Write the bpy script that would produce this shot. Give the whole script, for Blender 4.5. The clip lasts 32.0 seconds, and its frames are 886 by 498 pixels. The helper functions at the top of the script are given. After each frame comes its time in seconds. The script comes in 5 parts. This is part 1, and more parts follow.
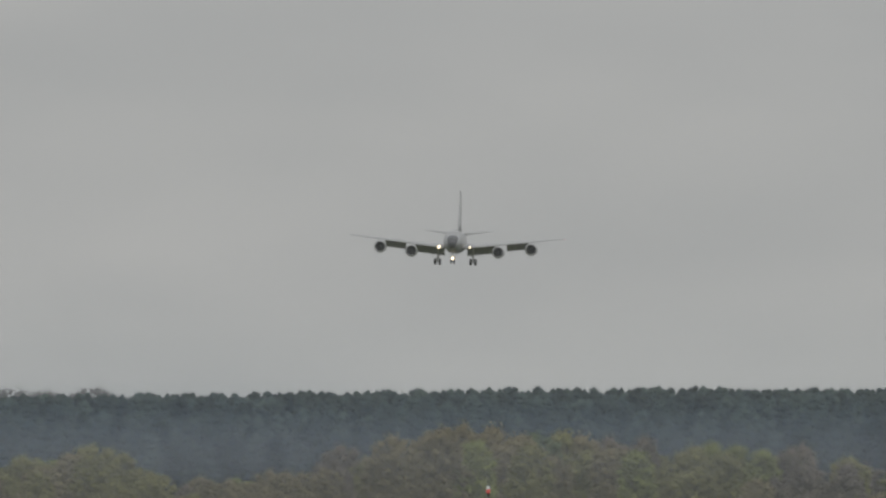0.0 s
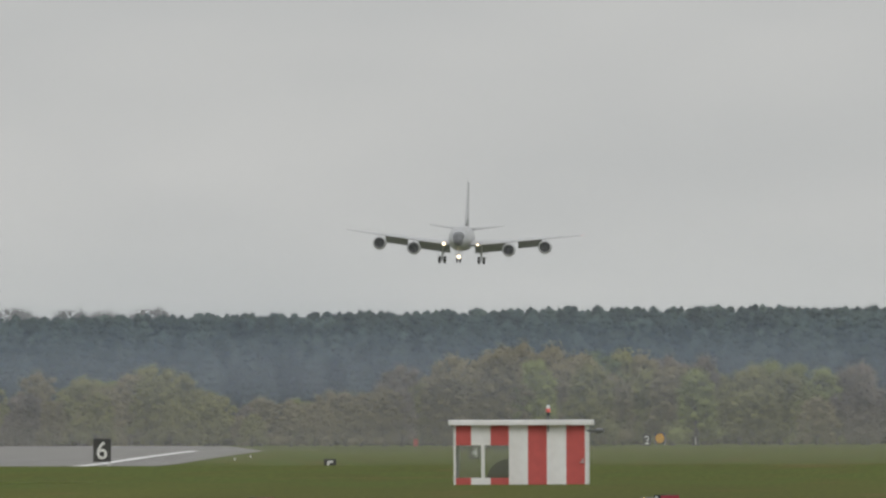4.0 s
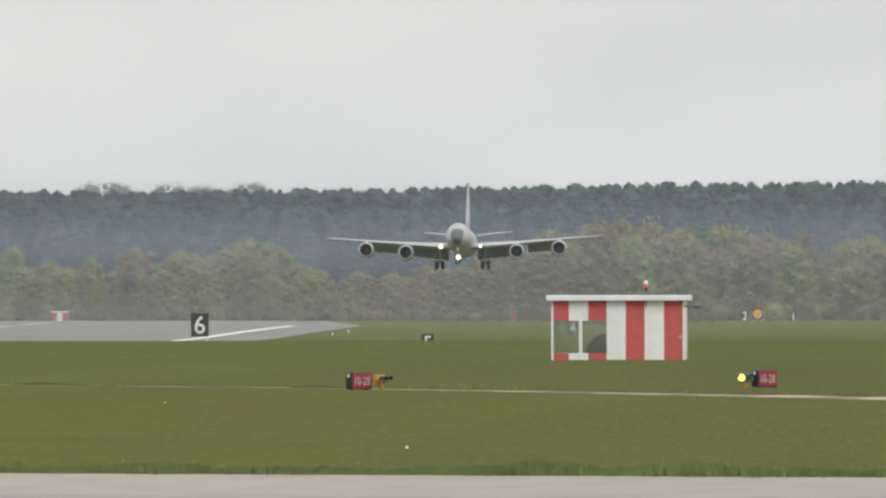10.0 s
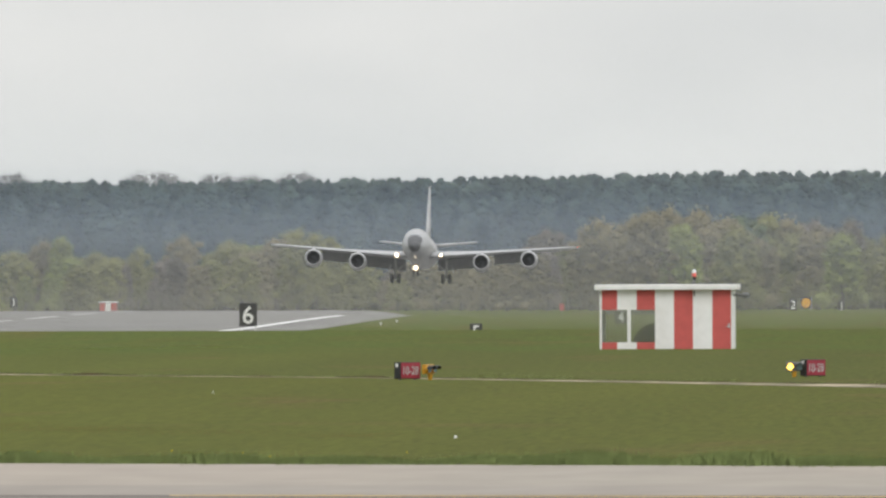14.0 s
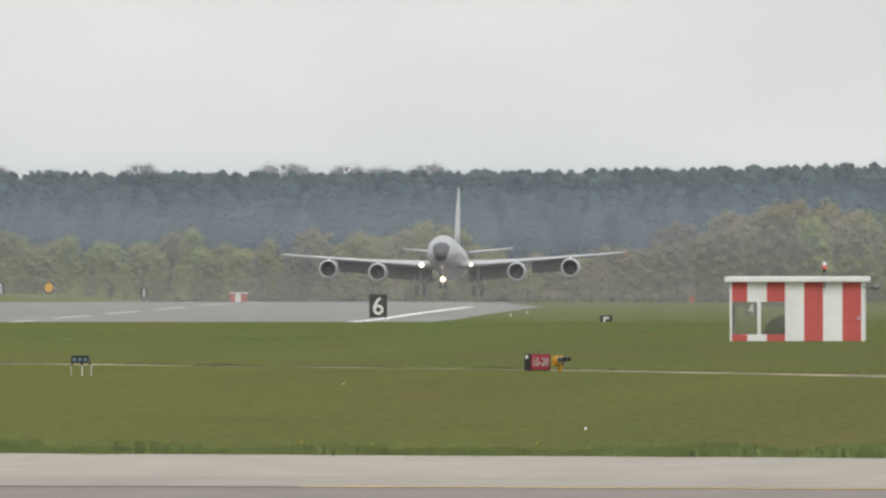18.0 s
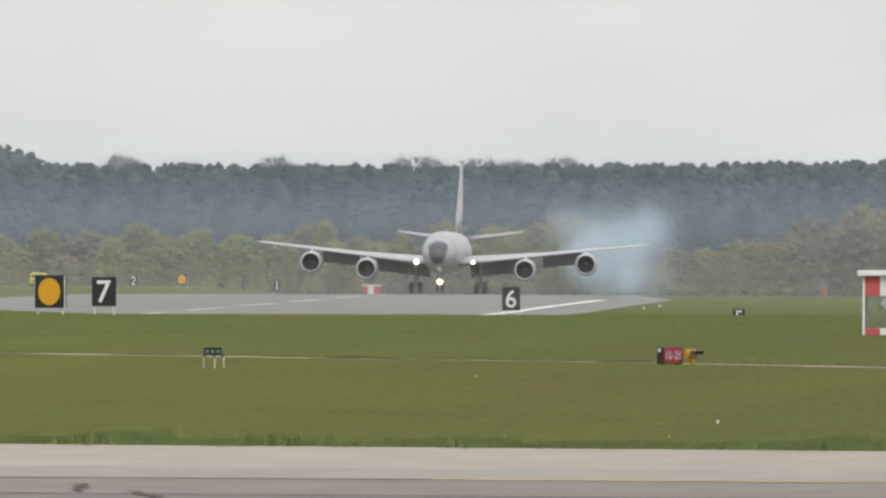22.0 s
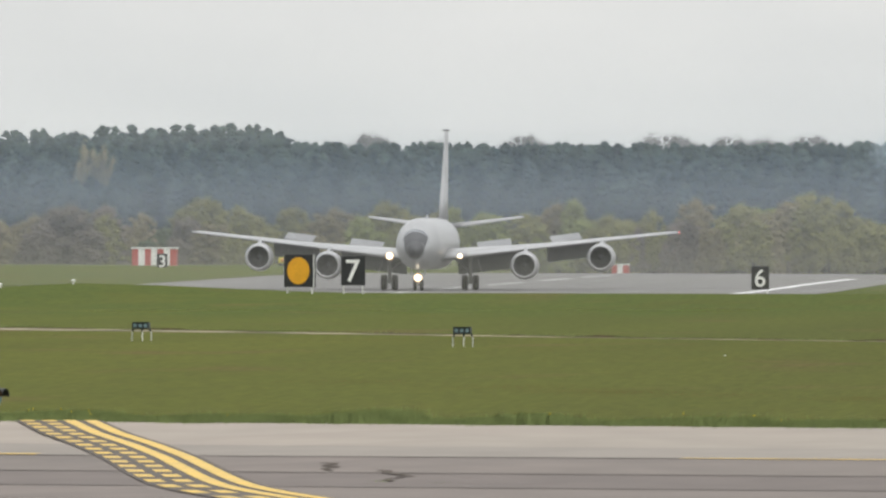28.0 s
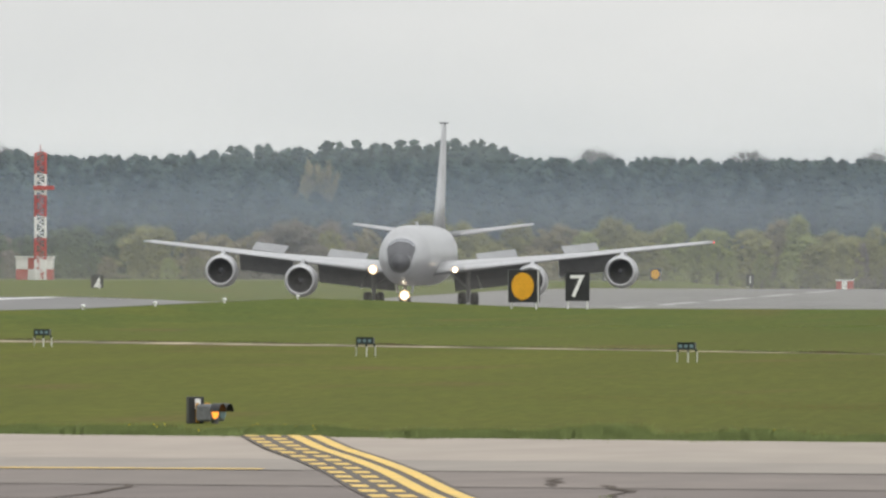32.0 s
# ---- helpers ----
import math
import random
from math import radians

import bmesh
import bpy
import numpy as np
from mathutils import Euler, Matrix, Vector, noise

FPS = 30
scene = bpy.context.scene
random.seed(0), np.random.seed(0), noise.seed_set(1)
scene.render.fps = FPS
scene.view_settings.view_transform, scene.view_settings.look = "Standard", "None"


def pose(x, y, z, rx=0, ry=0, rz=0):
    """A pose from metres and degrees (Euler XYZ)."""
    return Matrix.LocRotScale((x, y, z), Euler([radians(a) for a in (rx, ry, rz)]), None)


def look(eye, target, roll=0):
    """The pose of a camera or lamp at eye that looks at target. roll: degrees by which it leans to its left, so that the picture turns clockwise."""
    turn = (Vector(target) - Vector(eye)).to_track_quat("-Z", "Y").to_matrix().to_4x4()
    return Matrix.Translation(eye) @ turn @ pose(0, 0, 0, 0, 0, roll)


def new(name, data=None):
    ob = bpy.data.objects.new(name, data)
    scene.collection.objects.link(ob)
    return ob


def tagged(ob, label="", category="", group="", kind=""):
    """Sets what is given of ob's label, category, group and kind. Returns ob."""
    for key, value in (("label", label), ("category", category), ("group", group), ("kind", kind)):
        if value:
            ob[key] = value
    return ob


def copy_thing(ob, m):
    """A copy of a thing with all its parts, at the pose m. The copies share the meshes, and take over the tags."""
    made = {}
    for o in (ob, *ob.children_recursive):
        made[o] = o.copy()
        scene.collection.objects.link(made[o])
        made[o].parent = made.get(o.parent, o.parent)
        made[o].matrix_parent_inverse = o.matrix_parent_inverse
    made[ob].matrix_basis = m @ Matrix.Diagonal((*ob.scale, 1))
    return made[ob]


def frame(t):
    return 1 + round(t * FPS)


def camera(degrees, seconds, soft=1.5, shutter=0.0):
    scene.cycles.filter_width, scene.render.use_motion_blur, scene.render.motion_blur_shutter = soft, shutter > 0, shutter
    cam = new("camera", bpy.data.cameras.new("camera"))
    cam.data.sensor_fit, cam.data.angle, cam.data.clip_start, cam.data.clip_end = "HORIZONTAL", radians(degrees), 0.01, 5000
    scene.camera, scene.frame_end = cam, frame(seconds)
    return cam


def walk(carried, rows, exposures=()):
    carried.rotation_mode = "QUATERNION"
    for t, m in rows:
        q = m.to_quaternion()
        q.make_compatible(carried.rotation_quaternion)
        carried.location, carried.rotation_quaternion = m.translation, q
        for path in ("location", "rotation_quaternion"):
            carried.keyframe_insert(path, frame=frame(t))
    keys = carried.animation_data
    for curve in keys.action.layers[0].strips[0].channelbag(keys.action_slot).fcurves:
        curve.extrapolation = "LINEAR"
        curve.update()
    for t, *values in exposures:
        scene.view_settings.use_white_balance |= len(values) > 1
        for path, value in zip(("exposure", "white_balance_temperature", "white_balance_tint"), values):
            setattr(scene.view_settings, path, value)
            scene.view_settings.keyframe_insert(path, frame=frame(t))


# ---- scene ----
EYE = Vector((0.0, 0.0, 3.2))
cam = camera(2.7893, 32.0, soft=2.5)


def aim(az, el, roll):
    """A pose at the tripod: degrees right of the runway's direction, degrees up, roll."""
    a, e = radians(az), radians(el)
    way = Vector((math.cos(e) * math.sin(a), math.cos(e) * math.cos(a), math.sin(e)))
    return look(EYE, EYE + 100 * way, roll)


walk(cam, [
    (0.0, aim(-2.0181, 0.7224, 0.045)),
    (0.5, aim(-2.0547, 0.6775, 0.067)),
    (1.0, aim(-2.0590, 0.6532, 0.126)),
    (1.5, aim(-2.0838, 0.6080, 0.197)),
    (2.0, aim(-2.1018, 0.5874, 0.312)),
    (2.5, aim(-2.1217, 0.5790, 0.173)),
    (3.0, aim(-2.1433, 0.5509, -0.145)),
    (3.5, aim(-2.1963, 0.5135, -0.186)),
    (5.5, aim(-2.2377, 0.3404, -0.147)),
    (6.0, aim(-2.2423, 0.3139, -0.128)),
    (6.5, aim(-2.2509, 0.2757, -0.156)),
    (7.0, aim(-2.2434, 0.2220, -0.254)),
    (7.5, aim(-2.2495, 0.1754, -0.341)),
    (8.0, aim(-2.2709, 0.1567, -0.281)),
    (8.5, aim(-2.3205, 0.1372, -0.166)),
    (9.0, aim(-2.3847, 0.1185, -0.000)),
    (9.5, aim(-2.4578, 0.0912, 0.014)),
    (10.0, aim(-2.5142, 0.0764, -0.076)),
    (10.5, aim(-2.5434, 0.0603, -0.234)),
    (11.0, aim(-2.5566, 0.0396, -0.195)),
    (11.5, aim(-2.5825, 0.0210, -0.065)),
    (12.0, aim(-2.6088, 0.0118, -0.128)),
    (12.5, aim(-2.6263, 0.0148, -0.139)),
    (13.0, aim(-2.6424, 0.0302, -0.062)),
    (13.5, aim(-2.6509, 0.0329, -0.051)),
    (14.0, aim(-2.6662, 0.0437, -0.172)),
    (14.5, aim(-2.7007, 0.0498, -0.052)),
    (16.5, aim(-2.9248, 0.0777, 0.058)),
    (17.0, aim(-2.9778, 0.0569, 0.037)),
    (17.5, aim(-3.0236, 0.0315, 0.088)),
    (18.0, aim(-3.0763, 0.0176, -0.047)),
    (18.5, aim(-3.1204, 0.0094, -0.106)),
    (19.0, aim(-3.1671, 0.0053, 0.036)),
    (19.5, aim(-3.2068, -0.0023, 0.152)),
    (20.0, aim(-3.2598, -0.0118, -0.013)),
    (20.5, aim(-3.3276, -0.0236, -0.139)),
    (21.0, aim(-3.4061, -0.0242, -0.070)),
    (21.5, aim(-3.4457, -0.0134, 0.138)),
    (22.0, aim(-3.4949, -0.0052, 0.117)),
    (22.5, aim(-3.5337, -0.0237, 0.070)),
    (23.0, aim(-3.5842, -0.0373, 0.171)),
    (23.5, aim(-3.7508, -0.0570, 0.004)),
    (24.0, aim(-3.8265, -0.0717, 0.034)),
    (24.5, aim(-3.8759, -0.0669, 0.228)),
    (26.5, aim(-4.0566, -0.0546, 0.184)),
    (27.0, aim(-4.1285, -0.0540, 0.114)),
    (27.5, aim(-4.2034, -0.0675, -0.002)),
    (28.0, aim(-4.2791, -0.0724, 0.107)),
    (28.5, aim(-4.3528, -0.0515, 0.099)),
    (29.0, aim(-4.4233, -0.0284, 0.144)),
    (29.5, aim(-4.5108, -0.0087, 0.001)),
    (30.0, aim(-4.5784, -0.0027, 0.134)),
    (30.5, aim(-4.6671, -0.0014, 0.157)),
    (31.0, aim(-4.8428, -0.0205, 0.125)),
    (31.5, aim(-4.9147, -0.0437, 0.056)),
    (32.0, aim(-4.9855, -0.0255, 0.169)),
], exposures=[(0.0, -0.92), (1.0, -0.82), (2.0, -0.72), (3.0, -0.62), (4.5, -0.45), (6.0, -0.29), (7.0, -0.19),
               (8.0, -0.11), (9.0, -0.06), (11.0, -0.02), (13.0, 0.0), (32.0, 0.0)])

# ---- sky and sun: a bright overcast ----
SUN_EL, SUN_AZ = radians(48), radians(150)
world = bpy.data.worlds.new("world")
scene.world = world
world.use_nodes = True
wn, wl = world.node_tree.nodes, world.node_tree.links
wn.clear()
w_out = wn.new("ShaderNodeOutputWorld")
w_bg = wn.new("ShaderNodeBackground")
w_sky = wn.new("ShaderNodeTexSky")
w_sky.sky_type, w_sky.sun_disc = "NISHITA", False
w_sky.sun_elevation, w_sky.sun_rotation = SUN_EL, SUN_AZ
w_dim = wn.new("ShaderNodeVectorMath")
w_dim.operation = "SCALE"
w_dim.inputs["Scale"].default_value = 0.10
w_co = wn.new("ShaderNodeTexCoord")
w_map = wn.new("ShaderNodeMapping")
w_map.inputs["Scale"].default_value = (38, 38, 110)
w_noise = wn.new("ShaderNodeTexNoise")
w_noise.inputs["Scale"].default_value = 1.0
w_noise.inputs["Detail"].default_value = 4.0
w_noise.inputs["Roughness"].default_value = 0.45
w_ramp = wn.new("ShaderNodeValToRGB")
w_ramp.color_ramp.elements[0].position, w_ramp.color_ramp.elements[0].color = 0.32, (0.708, 0.722, 0.726, 1)
w_ramp.color_ramp.elements[1].position, w_ramp.color_ramp.elements[1].color = 0.70, (0.805, 0.808, 0.80, 1)
w_sep = wn.new("ShaderNodeSeparateXYZ")
w_up = wn.new("ShaderNodeMapRange")
w_up.inputs["From Min"].default_value, w_up.inputs["From Max"].default_value = 0.02, 0.9
w_up.inputs["To Min"].default_value, w_up.inputs["To Max"].default_value = 1.0, 1.9
w_gain = wn.new("ShaderNodeVectorMath")
w_gain.operation = "SCALE"
w_mix = wn.new("ShaderNodeMix")
w_mix.data_type = "RGBA"
w_mix.inputs["Factor"].default_value = 0.92
wl.new(w_co.outputs["Generated"], w_map.inputs["Vector"])
wl.new(w_map.outputs["Vector"], w_noise.inputs["Vector"])
wl.new(w_noise.outputs["Fac"], w_ramp.inputs["Fac"])
wl.new(w_co.outputs["Generated"], w_sep.inputs["Vector"])
wl.new(w_sep.outputs["Z"], w_up.inputs["Value"])
wl.new(w_ramp.outputs["Color"], w_gain.inputs[0])
wl.new(w_up.outputs["Result"], w_gain.inputs["Scale"])
wl.new(w_sky.outputs["Color"], w_dim.inputs[0])
wl.new(w_dim.outputs["Vector"], w_mix.inputs["A"])
wl.new(w_gain.outputs["Vector"], w_mix.inputs["B"])
wl.new(w_mix.outputs["Result"], w_bg.inputs["Color"])
wl.new(w_bg.outputs["Background"], w_out.inputs["Surface"])

sun = new("sun", bpy.data.lights.new("sun", "SUN"))
sun.data.energy, sun.data.angle, sun.data.color = 1.1, radians(25), (1.0, 0.97, 0.92)
sun.matrix_world = look((0, 0, 0), (-math.cos(SUN_EL) * math.sin(SUN_AZ), -math.cos(SUN_EL) * math.cos(SUN_AZ), -math.sin(SUN_EL)))


# ---- materials ----
def mat(name, color, rough=0.6, metal=0.0, vary=0.12, scale=3.0, fine=40.0, bump=0.0, second=None, island=0.0, objrand=0.0, stretch=None, spec=0.5, puffy=0.0, tone=0.0):
    """A surface with colour variation at two scales, optional bump, and a second colour for stains."""
    m = bpy.data.materials.new(name)
    m.use_nodes = True
    n, l = m.node_tree.nodes, m.node_tree.links
    b = n["Principled BSDF"]
    b.inputs["Roughness"].default_value, b.inputs["Metallic"].default_value = rough, metal
    b.inputs["Specular IOR Level"].default_value = spec
    co = n.new("ShaderNodeTexCoord")
    vec = co.outputs["Object"]
    if stretch:
        mp = n.new("ShaderNodeMapping")
        mp.inputs["Scale"].default_value = stretch
        l.new(vec, mp.inputs["Vector"])
        vec = mp.outputs["Vector"]
    big, small = n.new("ShaderNodeTexNoise"), n.new("ShaderNodeTexNoise")
    big.inputs["Scale"].default_value, big.inputs["Detail"].default_value = scale, 5.0
    small.inputs["Scale"].default_value, small.inputs["Detail"].default_value = fine, 3.0
    l.new(vec, big.inputs["Vector"])
    l.new(vec, small.inputs["Vector"])
    ramp = n.new("ShaderNodeValToRGB")
    other = second or tuple(c * (1 - 2.2 * vary) for c in color)
    ramp.color_ramp.elements[0].position, ramp.color_ramp.elements[0].color = 0.36, (*other, 1)
    ramp.color_ramp.elements[1].position, ramp.color_ramp.elements[1].color = 0.62, (*color, 1)
    l.new(big.outputs["Fac"], ramp.inputs["Fac"])
    hsv = n.new("ShaderNodeHueSaturation")
    l.new(ramp.outputs["Color"], hsv.inputs["Color"])
    val = n.new("ShaderNodeMapRange")
    val.inputs["To Min"].default_value, val.inputs["To Max"].default_value = 1 - vary * 1.6, 1 + vary * 1.6
    val.inputs["From Min"].default_value, val.inputs["From Max"].default_value = 0.3, 0.7
    l.new(small.outputs["Fac"], val.inputs["Value"])
    out = val.outputs["Result"]
    for amount, node, socket in ((island, "ShaderNodeNewGeometry", "Random Per Island"), (objrand, "ShaderNodeObjectInfo", "Random"), (tone, "ShaderNodeAttribute", "Fac")):
        if amount:
            src = n.new(node)
            if amount == tone:
                src.attribute_name = "tone"
            r = n.new("ShaderNodeMapRange")
            r.inputs["To Min"].default_value, r.inputs["To Max"].default_value = 1 - amount, 1 + amount
            l.new(src.outputs[socket], r.inputs["Value"])
            mul = n.new("ShaderNodeMath")
            mul.operation = "MULTIPLY"
            l.new(out, mul.inputs[0])
            l.new(r.outputs["Result"], mul.inputs[1])
            out = mul.outputs["Value"]
    l.new(out, hsv.inputs["Value"])
    l.new(hsv.outputs["Color"], b.inputs["Base Color"])
    if puffy:
        # foliage seen from far off: the light falls on the whole crown, not on the single leaf
        geo, k, up, unit_n = n.new("ShaderNodeNewGeometry"), n.new("ShaderNodeVectorMath"), n.new("ShaderNodeVectorMath"), n.new("ShaderNodeVectorMath")
        k.operation, up.operation, unit_n.operation = "SCALE", "ADD", "NORMALIZE"
        k.inputs["Scale"].default_value = puffy
        up.inputs[1].default_value = (0, 0, 0.5)
        l.new(geo.outputs["Normal"], k.inputs[0])
        l.new(k.outputs["Vector"], up.inputs[0])
        l.new(up.outputs["Vector"], unit_n.inputs[0])
        l.new(unit_n.outputs["Vector"], b.inputs["Normal"])
    if bump:
        bp = n.new("ShaderNodeBump")
        bp.inputs["Strength"].default_value, bp.inputs["Distance"].default_value = 0.6, bump
        l.new(small.outputs["Fac"], bp.inputs["Height"])
        l.new(bp.outputs["Normal"], b.inputs["Normal"])
    return m


def glow(name, color, strength):
    m = bpy.data.materials.new(name)
    m.use_nodes = True
    b = m.node_tree.nodes["Principled BSDF"]
    b.inputs["Base Color"].default_value = (*color, 1)
    b.inputs["Emission Color"].default_value = (*color, 1)
    b.inputs["Emission Strength"].default_value = strength
    return m


def glass(name, color, rough=0.05):
    m = bpy.data.materials.new(name)
    m.use_nodes = True
    n, l = m.node_tree.nodes, m.node_tree.links
    n.clear()
    o, mx, tr, gl = n.new("ShaderNodeOutputMaterial"), n.new("ShaderNodeMixShader"), n.new("ShaderNodeBsdfTransparent"), n.new("ShaderNodeBsdfGlossy")
    tr.inputs["Color"].default_value = (*color, 1)
    gl.inputs["Roughness"].default_value = rough
    mx.inputs[0].default_value = 0.26
    l.new(tr.outputs[0], mx.inputs[1])
    l.new(gl.outputs[0], mx.inputs[2])
    l.new(mx.outputs[0], o.inputs["Surface"])
    return m


def turf(name):
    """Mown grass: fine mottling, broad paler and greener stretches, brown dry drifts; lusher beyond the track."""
    m = bpy.data.materials.new(name)
    m.use_nodes = True
    n, l = m.node_tree.nodes, m.node_tree.links
    b = n["Principled BSDF"]
    b.inputs["Roughness"].default_value, b.inputs["Specular IOR Level"].default_value = 0.95, 0.05
    co = n.new("ShaderNodeTexCoord").outputs["Object"]

    def cloud(stretch, scale, detail, rough=0.5):
        mp, tex = n.new("ShaderNodeMapping"), n.new("ShaderNodeTexNoise")
        mp.inputs["Scale"].default_value = stretch
        tex.inputs["Scale"].default_value, tex.inputs["Detail"].default_value, tex.inputs["Roughness"].default_value = scale, detail, rough
        l.new(co, mp.inputs["Vector"])
        l.new(mp.outputs["Vector"], tex.inputs["Vector"])
        return tex.outputs["Fac"]

    def span(v, a, b, c, d):
        r = n.new("ShaderNodeMapRange")
        for k, x in (("From Min", a), ("From Max", b), ("To Min", c), ("To Max", d)):
            r.inputs[k].default_value = x
        l.new(v, r.inputs["Value"])
        return r.outputs["Result"]

    def blend(f, a, b):
        mx = n.new("ShaderNodeMix")
        mx.data_type = "RGBA"
        l.new(f, mx.inputs["Factor"])
        for k, x in (("A", a), ("B", b)):
            if isinstance(x, tuple):
                mx.inputs[k].default_value = (*x, 1)
            else:
                l.new(x, mx.inputs[k])
        return mx.outputs["Result"]

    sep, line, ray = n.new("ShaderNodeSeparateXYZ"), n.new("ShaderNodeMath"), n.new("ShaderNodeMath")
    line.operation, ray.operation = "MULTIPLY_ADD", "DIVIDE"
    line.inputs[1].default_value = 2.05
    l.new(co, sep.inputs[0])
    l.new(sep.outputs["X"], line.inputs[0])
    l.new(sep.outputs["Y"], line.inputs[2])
    l.new(sep.outputs["X"], ray.inputs[0])
    l.new(sep.outputs["Y"], ray.inputs[1])
    west = span(ray.outputs["Value"], -0.085, -0.042, 1, 0)
    patch, drift = span(cloud((1, 0.03, 1), 0.25, 4), 0.35, 0.65, 0, 1), span(cloud((1, 0.03, 1), 0.12, 4), 0.35, 0.65, 0, 1)
    field = blend(west, blend(patch, (0.080, 0.086, 0.0195), (0.095, 0.100, 0.0215)), blend(patch, (0.090, 0.098, 0.0195), (0.107, 0.114, 0.0215)))
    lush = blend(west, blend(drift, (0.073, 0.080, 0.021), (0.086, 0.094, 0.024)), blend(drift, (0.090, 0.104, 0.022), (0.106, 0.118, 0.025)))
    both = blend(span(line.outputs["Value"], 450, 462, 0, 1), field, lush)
    belt, green = n.new("ShaderNodeMath"), n.new("ShaderNodeMath")
    belt.operation, green.operation = "MULTIPLY_ADD", "MULTIPLY"
    belt.inputs[1].default_value = -0.6
    l.new(sep.outputs["X"], belt.inputs[0])
    l.new(sep.outputs["Y"], belt.inputs[2])
    l.new(span(belt.outputs["Value"], 655, 690, 0, 1), green.inputs[0])
    l.new(span(cloud((1, 0.12, 1), 0.3, 4), 0.38, 0.56, 0, 0.8), green.inputs[1])
    both = blend(green.outputs["Value"], both, (0.074, 0.100, 0.022))
    mottle = span(cloud((1, 0.10, 1), 0.75, 4), 0.42, 0.66, 0, 0.4)
    both = blend(mottle, both, (0.080, 0.095, 0.0185))
    dry = blend(span(cloud((0.35, 0.07, 1), 0.45, 5), 0.60, 0.74, 0, 0.75), both, (0.125, 0.088, 0.038))
    fine = span(cloud((1, 0.045, 1), 5.5, 7, 0.75), 0.3, 0.7, 0.66, 1.34)
    hsv = n.new("ShaderNodeHueSaturation")
    l.new(dry, hsv.inputs["Color"])
    l.new(fine, hsv.inputs["Value"])
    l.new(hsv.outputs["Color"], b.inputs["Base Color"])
    return m


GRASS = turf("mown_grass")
BLADE = mat("long_grass", (0.235, 0.290, 0.105), 0.9, vary=0.1, scale=0.4, fine=3, island=0.12, spec=0.05, puffy=0.1)
DRYGRASS = mat("dry_grass", (0.165, 0.108, 0.055), 0.9, vary=0.1, scale=0.3, fine=2, island=0.2, spec=0.05, puffy=0.25)
CONCRETE = mat("pale_concrete", (0.328, 0.278, 0.234), 0.9, vary=0.05, scale=0.06, fine=0.7, second=(0.285, 0.255, 0.215), stretch=(1, 0.2, 1))
ASPHALT = mat("taxiway_asphalt", (0.184, 0.153, 0.134), 0.9, vary=0.06, scale=0.08, fine=0.8, second=(0.155, 0.134, 0.117), stretch=(1, 0.2, 1))
RUNWAY = mat("runway_asphalt", (0.178, 0.173, 0.168), 0.85, vary=0.06, scale=0.02, fine=0.3, second=(0.155, 0.151, 0.147), stretch=(1, 0.1, 1))
WORN = mat("worn_concrete", (0.245, 0.215, 0.185), 0.9, vary=0.05, scale=0.06, fine=0.7, second=(0.28, 0.25, 0.215), stretch=(1, 0.2, 1))
ASPHALT_DARK = mat("dark_asphalt", (0.150, 0.124, 0.110), 0.9, vary=0.06, scale=0.08, fine=0.8, stretch=(1, 0.2, 1))
YELLOW_FLOWER = mat("dandelion", (0.80, 0.62, 0.04), 0.7, vary=0.05)
WHITE_MARK = mat("white_paint", (0.80, 0.80, 0.80), 0.7, vary=0.06, scale=0.3, fine=2)
WORN_WHITE = mat("worn_white_paint", (0.52, 0.52, 0.51), 0.8, vary=0.12, scale=0.2, fine=1.5, second=(0.36, 0.36, 0.355))
YELLOW_MARK = mat("yellow_road_paint", (0.72, 0.48, 0.10), 0.75, vary=0.1, scale=0.9, fine=5, second=(0.58, 0.41, 0.13))
JOINT = mat("tarred_joint", (0.135, 0.117, 0.102), 0.9, vary=0.08, scale=0.3, fine=2, spec=0.2)
DARK_MARK = mat("black_road_paint", (0.118, 0.098, 0.082), 0.9, vary=0.1, scale=0.6, fine=4, spec=0.1)
# dark brown for the shadow line at the grass edge by the track
EDGE_SHADE = mat("edge_shade_brown", (0.085, 0.066, 0.034), 0.95, vary=0.12, scale=0.5, fine=3, second=(0.070, 0.074, 0.028), spec=0.05)
TRACK = mat("pale_track", (0.37, 0.305, 0.205), 0.9, vary=0.15, scale=0.45, fine=1.6, second=(0.085, 0.068, 0.032), stretch=(1, 0.1, 1))
DRY = mat("dry_ground", (0.30, 0.25, 0.165), 0.9, vary=0.12, scale=0.08, fine=0.5, second=(0.20, 0.17, 0.10))
HULL = mat("grey_aircraft_paint", (0.385, 0.39, 0.402), 0.3, vary=0.07, scale=0.45, fine=4, spec=0.6)
# paler than the hull: skylight on the leading edges put into the colour
SKYLIT_EDGE = mat("skylit_leading_edge", (0.47, 0.47, 0.485), 0.35, vary=0.05, scale=0.6, fine=5)
HULL_DARK = mat("dark_radome_paint", (0.085, 0.087, 0.095), 0.5, vary=0.08, scale=1, fine=8)
BARE = mat("bare_aluminium_lip", (0.58, 0.58, 0.59), 0.4, metal=0.35, vary=0.05, scale=2, fine=12)
DUCT = mat("dark_inlet", (0.07, 0.075, 0.088), 0.55, vary=0.1, scale=2, fine=10)
SPOILER = mat("spoiler_paint", (0.30, 0.305, 0.315), 0.5, vary=0.06, scale=0.8, fine=6)
FAN = mat("fan_metal", (0.07, 0.073, 0.082), 0.6, metal=0.2, vary=0.1, scale=4, fine=12)
RUBBER = mat("tyre_rubber", (0.022, 0.022, 0.023), 0.8, vary=0.1, scale=3, fine=20)
STRUT = mat("white_gear_paint", (0.55, 0.55, 0.55), 0.4, vary=0.08, scale=3, fine=20)
